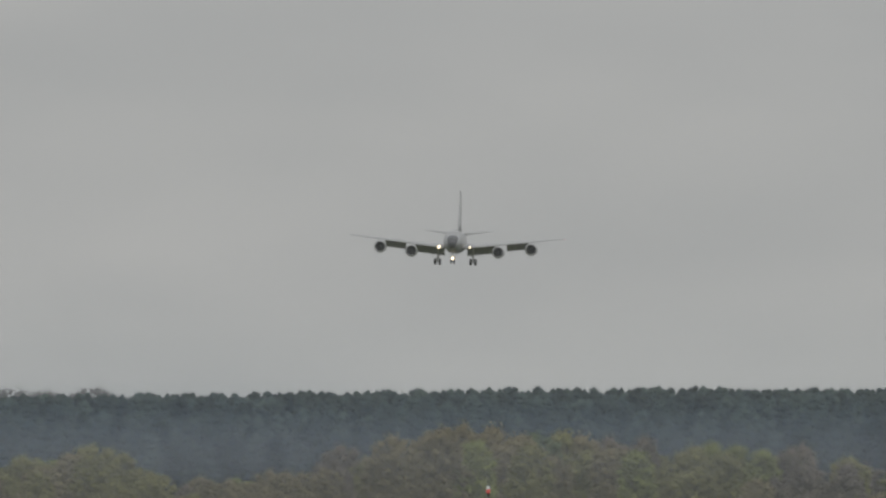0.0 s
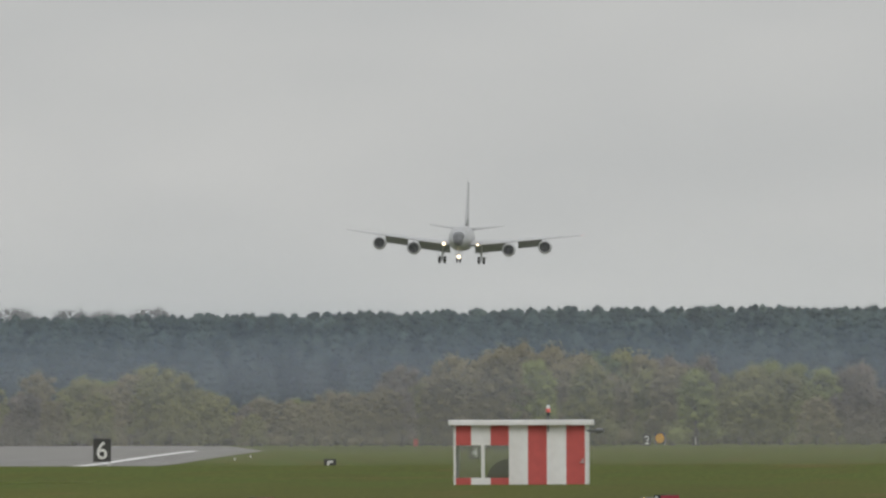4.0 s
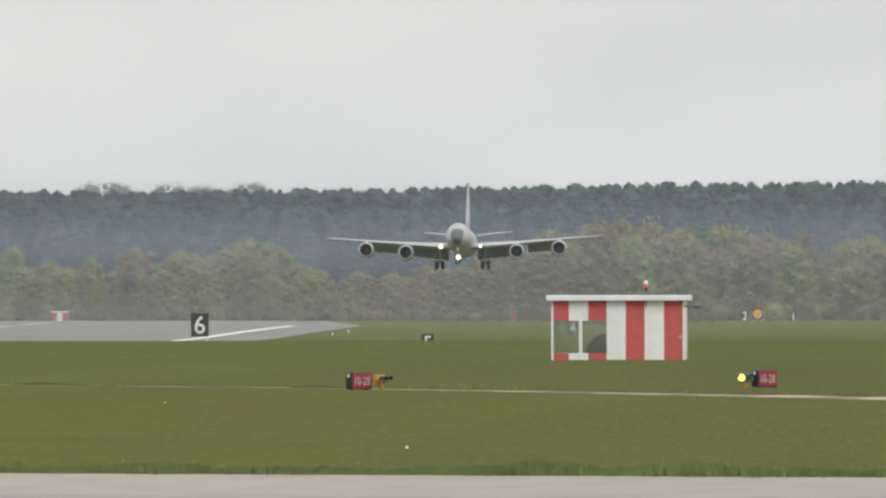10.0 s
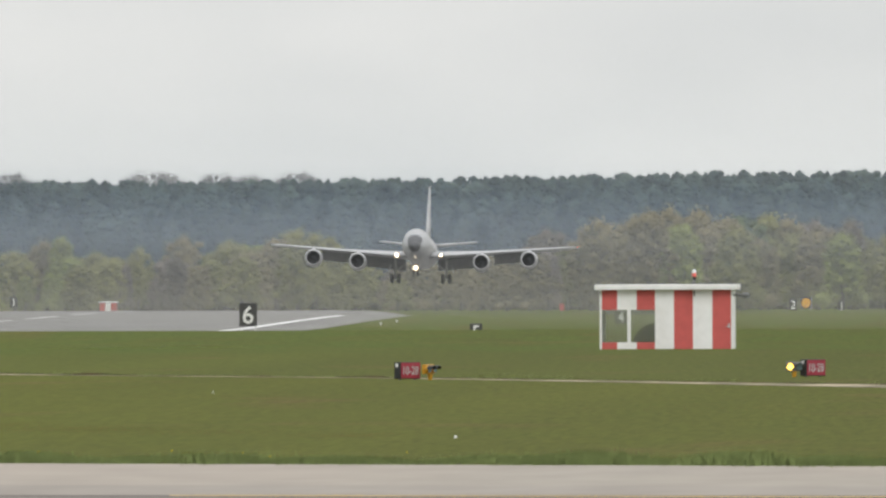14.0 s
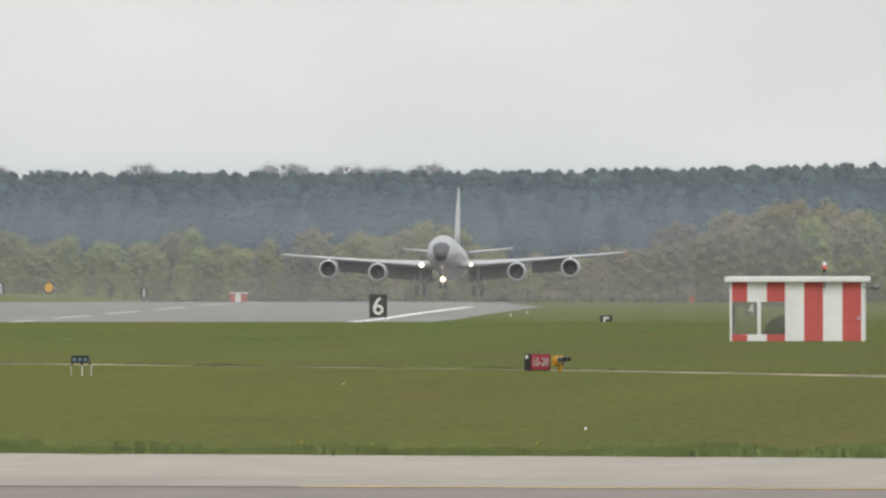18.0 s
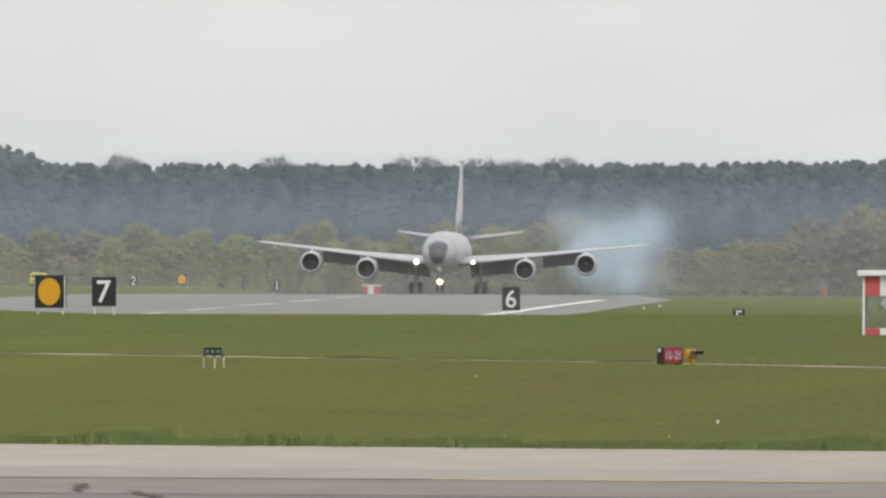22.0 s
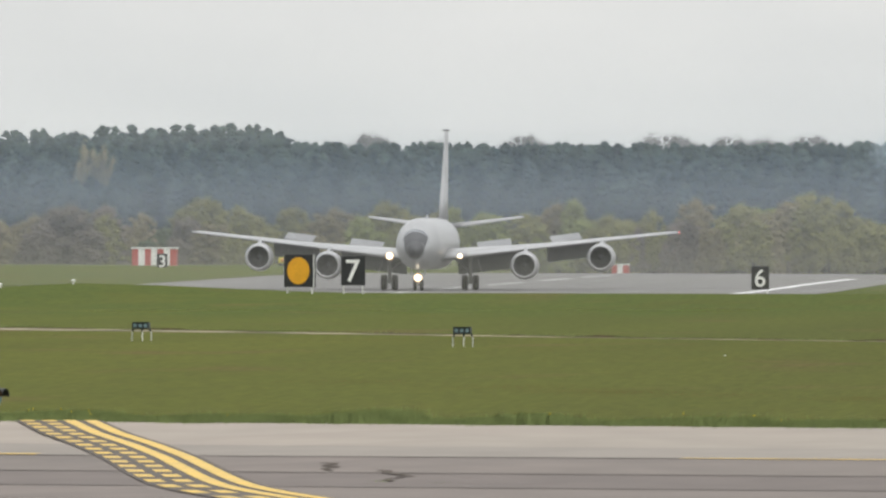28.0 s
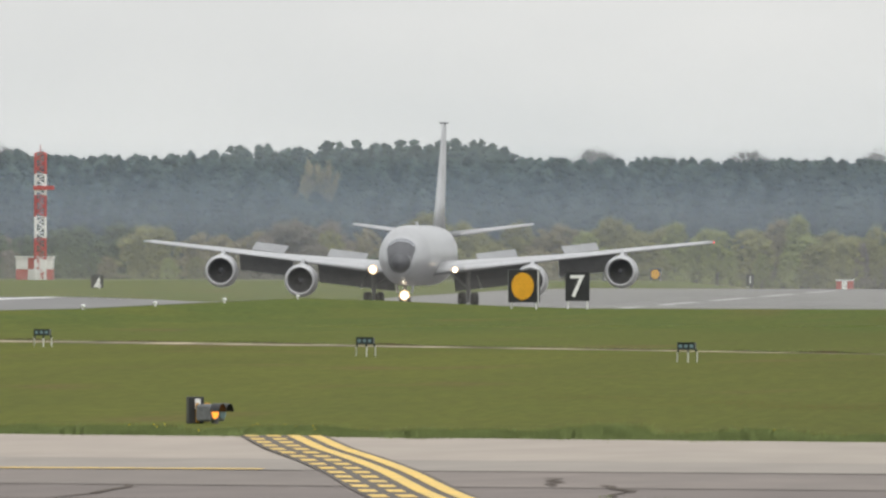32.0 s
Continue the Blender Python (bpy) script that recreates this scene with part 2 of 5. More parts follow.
FLAP = mat("flap_underside", (0.27, 0.275, 0.285), 0.5, vary=0.08, scale=1, fine=8)
COCKPIT = mat("cockpit_glass", (0.30, 0.31, 0.33), 0.08, metal=0.75, vary=0.05, scale=2, fine=9)
LAMP = glow("landing_lamp", (1.0, 0.88, 0.66), 6)
# warm halo of glare round the lamps, made as a glowing ball
LAMP_HALO = glow("lamp_halo_glow", (1.0, 0.72, 0.45), 1.15)
NAV_RED = glow("red_tip_lamp", (1.0, 0.10, 0.10), 1.2)
HUT_RED = mat("red_hut_paint", (0.55, 0.105, 0.095), 0.65, vary=0.04, scale=0.8, fine=3)
HUT_WHITE = mat("white_hut_paint", (0.83, 0.82, 0.81), 0.65, vary=0.025, scale=0.8, fine=3, second=(0.77, 0.755, 0.735))
FAR_RED = mat("faded_red_paint", (0.48, 0.09, 0.08), 0.7, vary=0.06)
INSIDE = mat("dark_interior", (0.20, 0.215, 0.19), 0.9, vary=0.1)
BLACK = mat("black_enamel", (0.022, 0.023, 0.025), 0.5, vary=0.15, scale=2, fine=12)
SIGN_WHITE = mat("sign_white", (0.82, 0.82, 0.80), 0.5, vary=0.05, scale=2, fine=14)
SIGN_RED = mat("sign_red", (0.34, 0.025, 0.05), 0.5, vary=0.08, scale=2, fine=14)
SIGN_AMBER = mat("sign_amber", (0.83, 0.40, 0.015), 0.5, vary=0.05, scale=2, fine=14)
CASE_YELLOW = mat("yellow_lamp_case", (0.62, 0.31, 0.02), 0.5, vary=0.08, scale=3, fine=20)
CASE_GREY = mat("grey_lamp_case", (0.16, 0.165, 0.17), 0.5, vary=0.1, scale=3, fine=20)
AMBER_ON = glow("amber_lamp_on", (1.0, 0.62, 0.10), 4)
AMBER_DIM = glow("amber_lamp_dim", (1.0, 0.36, 0.04), 1.2)
LENS = mat("lamp_lens", (0.20, 0.30, 0.33), 0.1, vary=0.05)
CASE_GREEN = mat("dark_green_case", (0.018, 0.032, 0.035), 0.5, vary=0.1, scale=3, fine=20)
VAN_YELLOW = mat("hi_vis_yellow", (0.72, 0.62, 0.05), 0.4, vary=0.05)
BARK = mat("bark", (0.15, 0.135, 0.115), 0.9, vary=0.15, scale=1.2, fine=8)
PINE = mat("pine_needles", (0.068, 0.089, 0.076), 0.95, vary=0.05, scale=0.12, fine=0.5, second=(0.044, 0.061, 0.062), island=0.04, spec=0.02, puffy=1.0, tone=0.40)
SMOKE = mat("tyre_smoke", (0.60, 0.715, 0.81), 1.0, vary=0.04, spec=0.0)


def haze_card(name, color, cover, foot, peak, top):
    """Tinted sheet that imitates haze: a share of it scatters the daylight, the rest lets through; heights in metres
    above its foot.
    """
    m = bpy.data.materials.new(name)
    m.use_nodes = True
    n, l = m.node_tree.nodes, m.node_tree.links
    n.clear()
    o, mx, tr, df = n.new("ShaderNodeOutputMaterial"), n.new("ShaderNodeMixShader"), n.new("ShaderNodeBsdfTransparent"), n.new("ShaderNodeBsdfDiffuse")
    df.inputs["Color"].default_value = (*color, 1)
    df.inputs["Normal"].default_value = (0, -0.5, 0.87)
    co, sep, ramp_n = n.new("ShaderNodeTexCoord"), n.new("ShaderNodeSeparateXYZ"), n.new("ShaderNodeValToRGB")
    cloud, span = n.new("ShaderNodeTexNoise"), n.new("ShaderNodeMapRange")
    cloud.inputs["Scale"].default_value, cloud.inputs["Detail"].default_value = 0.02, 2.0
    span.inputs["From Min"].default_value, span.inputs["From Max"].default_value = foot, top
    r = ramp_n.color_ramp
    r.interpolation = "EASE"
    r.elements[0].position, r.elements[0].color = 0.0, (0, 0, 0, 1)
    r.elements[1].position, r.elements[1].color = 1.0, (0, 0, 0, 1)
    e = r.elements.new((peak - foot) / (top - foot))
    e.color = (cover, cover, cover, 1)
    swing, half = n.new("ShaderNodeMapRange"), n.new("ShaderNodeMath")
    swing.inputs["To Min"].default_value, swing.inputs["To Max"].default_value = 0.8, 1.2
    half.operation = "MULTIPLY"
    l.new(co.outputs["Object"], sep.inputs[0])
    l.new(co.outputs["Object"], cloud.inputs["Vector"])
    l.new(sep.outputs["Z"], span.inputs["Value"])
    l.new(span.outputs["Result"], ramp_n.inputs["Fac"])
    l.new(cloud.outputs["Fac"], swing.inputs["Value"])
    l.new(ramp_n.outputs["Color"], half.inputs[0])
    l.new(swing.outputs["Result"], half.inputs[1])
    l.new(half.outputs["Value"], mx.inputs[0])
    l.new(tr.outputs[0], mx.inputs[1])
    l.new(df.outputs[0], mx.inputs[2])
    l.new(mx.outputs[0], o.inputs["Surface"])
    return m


# low sheets whose grey tint imitates haze over runway and field
HAZE_NEAR = haze_card("runway_haze_card", (0.52, 0.53, 0.48), 0.12, -2.6, -0.6, 4.2)
HAZE_FIELD = haze_card("field_haze_card", (0.52, 0.53, 0.53), 0.17, -3.2, -1.6, 3.0)
# distance haze before trees and pines, put into sheet colour; the wood's is bluest
HAZE_LOW = haze_card("low_haze_card", (0.37, 0.39, 0.44), 0.20, -6.4, 6.0, 16)
HAZE_WOOD = haze_card("wood_haze_card", (0.235, 0.345, 0.52), 0.15, -7.0, 9.0, 23)
HAZE_HIGH = haze_card("high_haze_card", (0.80, 0.91, 1.0), 0.07, -7.0, 19.0, 48)
HAZE_BROW = haze_card("brow_haze_card", (0.46, 0.44, 0.40), 0.12, -0.9, 0.2, 2.3)
# tall pale sheets that lift the darks behind them, as distance haze would
HAZE_AIR_FAR = haze_card("far_air_haze_card", (0.90, 0.93, 0.96), 0.06, -9.0, 26.0, 64)
HAZE_AIR = haze_card("air_haze_card", (0.90, 0.93, 0.95), 0.035, -9.0, 20.0, 64)


def leaf(name, color, second):
    return mat(name, color, 0.85, vary=0.05, scale=0.10, fine=0.5, second=second, island=0.08, objrand=0.19, spec=0.02, puffy=1.0)


LEAVES = [leaf("olive_leaves", (0.250, 0.243, 0.106), (0.200, 0.200, 0.096)),
          leaf("budding_leaves", (0.250, 0.218, 0.132), (0.205, 0.183, 0.118)),
          leaf("brown_twigs", (0.205, 0.178, 0.148), (0.170, 0.152, 0.132)),
          leaf("green_leaves", (0.120, 0.148, 0.082), (0.098, 0.126, 0.078)),
          # twig grey lightened to hold some of the distance haze
          leaf("hazed_grey_twigs", (0.23, 0.215, 0.212), (0.20, 0.19, 0.187)),
          leaf("fresh_leaves", (0.255, 0.278, 0.105), (0.212, 0.238, 0.097))]


# ---- mesh helpers ----
def mesh_ob(name, bm, material, smooth=False):
    me = bpy.data.meshes.new(name)
    bm.to_mesh(me)
    bm.free()
    me.materials.append(material)
    if smooth:
        me.polygons.foreach_set("use_smooth", [True] * len(me.polygons))
    return new(name, me)


def part(name, bm, material, parent, label="", smooth=False):
    ob = mesh_ob(name, bm, material, smooth)
    ob.parent = parent
    if label:
        tagged(ob, label)
    return ob


def raw(name, verts, faces, material, parent=None, smooth=False):
    me = bpy.data.meshes.new(name)
    me.from_pydata(verts, [], faces)
    me.materials.append(material)
    if smooth:
        me.polygons.foreach_set("use_smooth", [True] * len(me.polygons))
    ob = new(name, me)
    ob.parent = parent
    return ob


def thing(name, m, label, category, group="", kind=""):
    ob = new(name)
    ob.matrix_basis = m
    return tagged(ob, label, category, group, kind)


def box(bm, c, s, bevel=0.0, turn=None):
    r = bmesh.ops.create_cube(bm, size=1.0)["verts"]
    bmesh.ops.scale(bm, vec=s, verts=r)
    if bevel:
        e = list({e for v in r for e in v.link_edges})
        r = list({v for f in bmesh.ops.bevel(bm, geom=e, offset=bevel, segments=2, affect="EDGES", profile=0.5)["faces"] for v in f.verts} | {v for v in r if v.is_valid})
    if turn is not None:
        bmesh.ops.rotate(bm, cent=(0, 0, 0), matrix=turn.to_3x3(), verts=r)
    bmesh.ops.translate(bm, vec=c, verts=r)
    return bm


def tube(bm, a, b, r0, r1=None, seg=12, caps=True):
    a, b = Vector(a), Vector(b)
    r1 = r0 if r1 is None else r1
    m = Matrix.Translation((a + b) / 2) @ (b - a).to_track_quat("Z", "Y").to_matrix().to_4x4()
    bmesh.ops.create_cone(bm, cap_ends=caps, segments=seg, radius1=r0, radius2=r1, depth=(b - a).length, matrix=m)
    return bm


def ball(bm, c, r, s=(1, 1, 1), seg=12):
    v = bmesh.ops.create_uvsphere(bm, u_segments=seg, v_segments=max(6, seg // 2), radius=r)["verts"]
    bmesh.ops.scale(bm, vec=s, verts=v)
    bmesh.ops.translate(bm, vec=c, verts=v)
    return bm


def loft(bm, rings, close=True, cap=True):
    """Skins rings of equal length."""
    vs = [[bm.verts.new(p) for p in ring] for ring in rings]
    n = len(vs[0])
    for a, b in zip(vs, vs[1:]):
        for i in range(n if close else n - 1):
            bm.faces.new((a[i], a[(i + 1) % n], b[(i + 1) % n], b[i]))
    if cap and close:
        bm.faces.new(vs[0][::-1])
        bm.faces.new(vs[-1])
    bmesh.ops.recalc_face_normals(bm, faces=bm.faces)
    return bm


def lathe_y(bm, profile, seg=28):
    """Turns a profile of (y, radius) about the y axis."""
    return loft(bm, [[(r * math.cos(2 * math.pi * i / seg), y, r * math.sin(2 * math.pi * i / seg)) for i in range(seg)] for y, r in profile], cap=False)


def lettering(name, text, size, material, parent, m, width=None, depth=0.01):
    """Flat lettering, in the x-z plane, facing -y; m places its centre."""
    cu = bpy.data.curves.new(name, "FONT")
    cu.body, cu.size, cu.align_x, cu.align_y, cu.extrude = text, size, "CENTER", "CENTER", depth
    cu.offset = 0.007 * size
    tmp = bpy.data.objects.new(name, cu)
    scene.collection.objects.link(tmp)
    bpy.context.view_layer.update()
    me = bpy.data.meshes.new_from_object(tmp.evaluated_get(bpy.context.evaluated_depsgraph_get()))
    bpy.data.objects.remove(tmp)
    xs = [v.co.x for v in me.vertices]
    ys = [v.co.y for v in me.vertices]
    k = 1.0 if width is None else width / (max(xs) - min(xs))
    h = size / (max(ys) - min(ys))
    cx, cy = (max(xs) + min(xs)) / 2, (max(ys) + min(ys)) / 2
    for v in me.vertices:
        v.co = ((v.co.x - cx) * k, -v.co.z, (v.co.y - cy) * h)
    me.materials.clear()
    me.materials.append(material)
    ob = new(name, me)
    ob.parent, ob.matrix_basis = parent, m
    return ob


rng = np.random.default_rng(7)

# ---- the ground ----
PROFILE_D = [-600, 700, 790, 860, 960, 1090, 1260, 1300, 1370, 1420, 1470, 1530, 1562, 1682, 1713, 1775, 1840, 1900, 1960, 2025, 2309, 2614, 3300, 4990]
PROFILE_Z = [0, 0, 0.28, 0.0, -0.38, -0.86, -1.62, -1.92, -2.18, -2.16, -2.03, -1.84, -1.76, -1.41, -1.36, -1.42, -1.57, -1.75, -1.9, -2.05, -3.0, -3.9, -5.5, -6.0]


def level(d):
    return float(np.interp(d, PROFILE_D, PROFILE_Z))


def ground_z(x, y):
    # a low bank of grass between the field and the near end of the runway
    knoll = float(np.interp(y, (540, 640, 720, 820, 920), (0, 0.62, 0.5, 0.36, 0))) * math.exp(-((x + 75) / 3.5) ** 2)
    # the grass falls away beside the runway, and lies higher beyond its far side
    near = -1.15 * ramp(x, -73, -64) * ramp(y, 1240, 1380) * (1 - ramp(y, 1800, 2250))
    far = ramp(-x, 148, 158) * ramp(y, 1800, 2150) * (0.9 + 0.6 * ramp(y, 2300, 2900))
    near -= 0.5 * ramp(x, -60, -52) * ramp(y, 880, 1000) * (1 - ramp(y, 1250, 1400))
    # the runway's near side rises to a crest and falls again behind it
    crest = float(np.interp(y, (1150, 1300, 1396, 1480, 1565, 1610, 1680, 1780, 1900, 2050, 2300, 2900), (0, 0.15, 0.24, 0.42, 0.47, 0, -0.6, -0.95, -1.35, -1.9, -1.4, 0))) * ramp(x, *((-104, -84) if y < 1900 else (-106.5, -97)))
    if crest < 0:
        crest *= 1 - ramp(x, -72, -62)
    # past the touchdown zone the runway dips out of sight
    crest -= 1.3 * ramp(y, 2090, 2300) * (1 - ramp(y, 2900, 3150)) * ramp(x, -155, -145) * (1 - ramp(x, -72, -62))
    far *= ramp(-x / max(y, 1.0), 0.069, 0.075)
    # the near end of the runway climbs to the brow of the bank
    brow = float(np.interp(y, (590, 640, 673, 700, 731, 752, 775, 800, 850, 900), (0, 0.55, 0.63, 0.72, 0.80, 0.82, 0.68, 0.42, 0.1, 0))) - level(y) - knoll
    brow = max(0.0, brow if y < 900 else 0.0) * ramp(-x, 75, 81) * (1 - ramp(-x, 95, 120))
    return level(y) + knoll + near + far + crest + brow


def ramp(v, a, b):
    t = min(1.0, max(0.0, (v - a) / (b - a)))
    return t * t * (3 - 2 * t)


def sheet(name, material, left, right, ys, lift, cols=1, parent=None):
    """A strip of ground between two edges x = left(y) and x = right(y)."""
    verts, faces = [], []
    for y in ys:
        a, b = left(y), right(y)
        for c in range(cols + 1):
            x = a + (b - a) * c / cols
            verts.append((x, y, ground_z(x, y) + lift))
    w = cols + 1
    for r in range(len(ys) - 1):
        for c in range(cols):
            i = r * w + c
            faces.append((i, i + 1, i + w + 1, i + w))
    return raw(name, verts, faces, material, parent)


def steps(a, b, n):
    return [a + (b - a) * i / n for i in range(n + 1)]


g_rows = steps(-600, 520, 20) + steps(530, 700, 17) + steps(705, 1000, 59) + steps(1010, 2400, 139) + steps(2420, 4990, 60)
xs_mid = [-1500, -800, -420] + steps(-220, -106, 22) + steps(-104, -82, 11) + steps(-80, -58, 22) + [-52, -46, -40] + [-20, 60, 260, 600, 1500]
xs_mid = sorted(set(xs_mid + [-147.3, -141.6, -140.7, -111.75, -110.85, -81.9, -81.0, -75.3]))
gv = [(x, y, ground_z(x, y)) for y in g_rows for x in xs_mid]
gw = len(xs_mid)
gf = [(r * gw + c, r * gw + c + 1, (r + 1) * gw + c + 1, (r + 1) * gw + c) for r in range(len(g_rows) - 1) for c in range(gw - 1)]
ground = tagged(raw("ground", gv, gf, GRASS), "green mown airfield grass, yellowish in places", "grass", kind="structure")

RW = -111.3
rw_rows = [y for y in g_rows if 600 <= y <= 2560]


def on_ground(name, material, x0, x1, ys, lift, parent=None):
    """A flush layer on the ground's own grid between two lengthwise lines."""
    xs = [x for x in xs_mid if x0 - 0.01 <= x <= x1 + 0.01]
    v = [(x, y, ground_z(x, y) + lift) for y in ys for x in xs]
    w = len(xs)
    f = [(r * w + c, r * w + c + 1, (r + 1) * w + c + 1, (r + 1) * w + c) for r in range(len(ys) - 1) for c in range(w - 1)]
    return raw(name, v, f, material, parent)


runway = tagged(on_ground("runway", RUNWAY, -141.6, RW + 36, rw_rows, 0.008), "long grey asphalt runway with white markings", "runway", kind="structure")
on_ground("edge_line", WHITE_MARK, -81.9, -81.0, [y for y in rw_rows if 640 < y < 1566], 0.015, runway)
for k in range(25):
    y0 = 1000 + 60 * k
    on_ground("centre_line", WORN_WHITE, -111.75, -110.85, [y for y in rw_rows if y0 - 1 < y < y0 + 41], 0.015, runway)


# ---- the near taxiway ----
def tx(x, d0):
    return d0 - 0.5 * (x + 20)


def band(name, material, d_far, d_near, lift, x0=-90, x1=60, parent=None):
    v = []
    for x in (x0, x1):
        v += [(x, tx(x, d_near), lift), (x, tx(x, d_far), lift)]
    return raw(name, v, [(0, 2, 3, 1)], material, parent)


taxiway = tagged(band("taxiway", CONCRETE, 289.7, 206, 0.02), "pale concrete taxiway with a darker asphalt middle", "taxiway", kind="structure")


def strip(name, material, far, near, lift, x0=-90.0, x1=60.0, parent=None):
    """A strip between two straight lines, each given by its y at x = -22 and its slope."""
    v = [(x, y + k * (x + 22), lift) for x in (x0, x1) for y, k in (near, far)]
    return raw(name, v, [(0, 2, 3, 1)], material, parent)


strip("worn_strip", WORN, (262.5, -0.32), (250.5, -0.22), 0.024, -90, 30, parent=taxiway)
strip("asphalt_strip", ASPHALT, (250.5, -0.22), (234, -0.32), 0.028, parent=taxiway)
strip("asphalt_strip", ASPHALT_DARK, (234, -0.32), (221.5, -0.32), 0.028, parent=taxiway)
strip("asphalt_strip", ASPHALT, (221.5, -0.32), (211, -0.35), 0.028, parent=taxiway)
for y, k, w in ((249.4, -0.22, 0.6), (234, -0.32, 0.8), (221.5, -0.32, 0.5)):
    strip("joint", JOINT, (y + w / 2, k), (y - w / 2, k), 0.033, parent=taxiway)
strip("guide_line", YELLOW_MARK, (251.2, -0.12), (250.2, -0.12), 0.036, -90, -24.4, parent=taxiway)
strip("guide_line", YELLOW_MARK, (250.6, -0.33), (250.0, -0.33), 0.036, -15.3, 60, parent=taxiway)

# the holding marking: two solid and two broken yellow lines on a dark ground
HOLD_Y = [205, 210, 214, 217.8, 221, 224, 229, 235, 241, 247.2, 254, 261.6, 276, 294, 298]
HOLD_X = [-16.6, -17.55, -18.28, -18.9, -19.36, -19.74, -20.34, -21.03, -21.72, -22.43, -23.26, -24.2, -26.06, -28.19, -28.65]


def hold_x(y):
    return float(np.interp(y, HOLD_Y, HOLD_X))


def marking(name, material, off, width, y0, y1, lift):
    ys = steps(y0, y1, max(1, int((y1 - y0) / 3)))
    v = [(hold_x(y) + off + w, y, lift) for y in ys for w in (0, width)]
    return raw(name, v, [(2 * i, 2 * i + 1, 2 * i + 3, 2 * i + 2) for i in range(len(ys) - 1)], material, taxiway)


marking("dark_ground", JOINT, -0.76, 1.40, 206, 293.6, 0.040)
for off in (0.0, 0.34):
    marking("solid_line", YELLOW_MARK, off, 0.205, 206, 293.7 - off * 0.5, 0.046)
for off in (-0.70, -0.35):
    for k in range(19):
        marking("dash", YELLOW_MARK, off, 0.22, 293.6 - 4.55 * k - 2.3, 293.6 - 4.55 * k, 0.046)


def tar_seam(points, width):
    v, n = [], len(points)
    for i, (x, y) in enumerate(points):
        w = width * (0.4 + 0.6 * math.sin(math.pi * (i + 0.5) / n))
        v += [(x - w, y, 0.04), (x + w, y + 0.3, 0.04)]
    return raw("tar_seam", v, [(2 * i, 2 * i + 1, 2 * i + 3, 2 * i + 2) for i in range(n - 1)], DARK_MARK, taxiway)


tar_seam([(-19.75, 242), (-19.5, 241.5), (-19.45, 239), (-19.2, 238), (-19.25, 236.3), (-19.0, 234.5)], 0.045)
tar_seam([(-18.45, 235), (-18.2, 234), (-18.15, 232.6), (-17.9, 231.0), (-17.6, 229.6), (-17.65, 226.5), (-17.45, 224.5)], 0.045)
tar_seam([(-24.5, 234), (-24.3, 232), (-24.25, 229), (-24.1, 226), (-24.2, 222)], 0.06)

# ---- the pale track across the grass ----
TRACK_X = [-130, -64, -54.5, -43.3, -33, -26, -19.4, -10.3, 10, 60]
TRACK_Y = [640, 570, 557, 538, 518, 507, 491, 466, 410, 270]
TRACK_W = [12, 10, 9, 5, 1.8, 1.8, 4.5, 10, 26, 40]
tx_pts = steps(-130, 10, 140)
verts = [(x, float(np.interp(x, TRACK_X, TRACK_Y)) + s * float(np.interp(x, TRACK_X, TRACK_W)) / 2 * (1 + 0.3 * noise.noise((x * 0.7, s, 3.0))), 0.006) for x in tx_pts for s in (-1, 1)]
track = tagged(raw("track", verts, [(2 * i, 2 * i + 2, 2 * i + 3, 2 * i + 1) for i in range(len(tx_pts) - 1)], TRACK), "narrow pale worn track through the grass", "track", kind="structure")
# low dark ridge added to draw the grass edge's shadow line
bank = []
for i in range(421):
    x = -130 + i / 3
    y = float(np.interp(x, TRACK_X, TRACK_Y)) + 0.5 * float(np.interp(x, TRACK_X, TRACK_W)) + 0.4
    z = 0.03 + 0.075 * max(-0.38, noise.noise((x * 0.45, 5.0, 2.0))) + 0.02 * noise.noise((x * 2.1, 1.0, 2.0))
    bank += [(x, y, 0.0), (x, y + 0.25, z), (x, y + 3.0, 0.0)]
raw("edge_shade_bank", bank, [(3 * i + k, 3 * i + k + 1, 3 * i + k + 4, 3 * i + k + 3) for i in range(420) for k in (0, 1)], EDGE_SHADE, track)


# ---- long grass, dry patches and small flowers ----
def blades(name, spots, material, label, category):
    """Grass blades in clumps; a spot is x, y, spread in x and y, count and height."""
    vs, fs, n = [], [], 0
    for x, y, sx, sy, count, tall in spots:
        px, py = x + rng.normal(size=count) * sx, y + rng.normal(size=count) * sy
        h = tall * rng.uniform(0.45, 1.15, count)
        lean = rng.normal(size=(count, 2)) * h[:, None] * 0.35
        w = rng.uniform(0.003, 0.008, count)
        z = np.array([ground_z(a, b) for a, b in zip(px, py)])
        v = np.stack([np.stack([px - w, py, z - 0.01], 1), np.stack([px + w, py, z - 0.01], 1), np.stack([px + lean[:, 0], py + lean[:, 1], z + h], 1)], 1).reshape(-1, 3)
        vs.append(v)
        fs.append(np.arange(3 * count).reshape(-1, 3) + n)
        n += 3 * count
    return tagged(raw(name, np.concatenate(vs).tolist(), np.concatenate(fs).tolist(), material), label, category, kind="stuff")


spots = []
for i in range(520):
    x = rng.uniform(-46, 8)
    big = max(0.0, noise.noise((x * 0.75, 7.0, 0.0)) + 0.12)
    spots.append((x, tx(x, 290.8) + abs(rng.normal()) * 4.2, 0.3, 1.4, 150 + int(500 * big), 0.05 + 0.27 * big * rng.uniform(0.4, 1.1) + rng.random() * 0.04))
blades("verge_grass", spots, BLADE, "ragged dark green grass along the taxiway edge", "grass")
spots = []
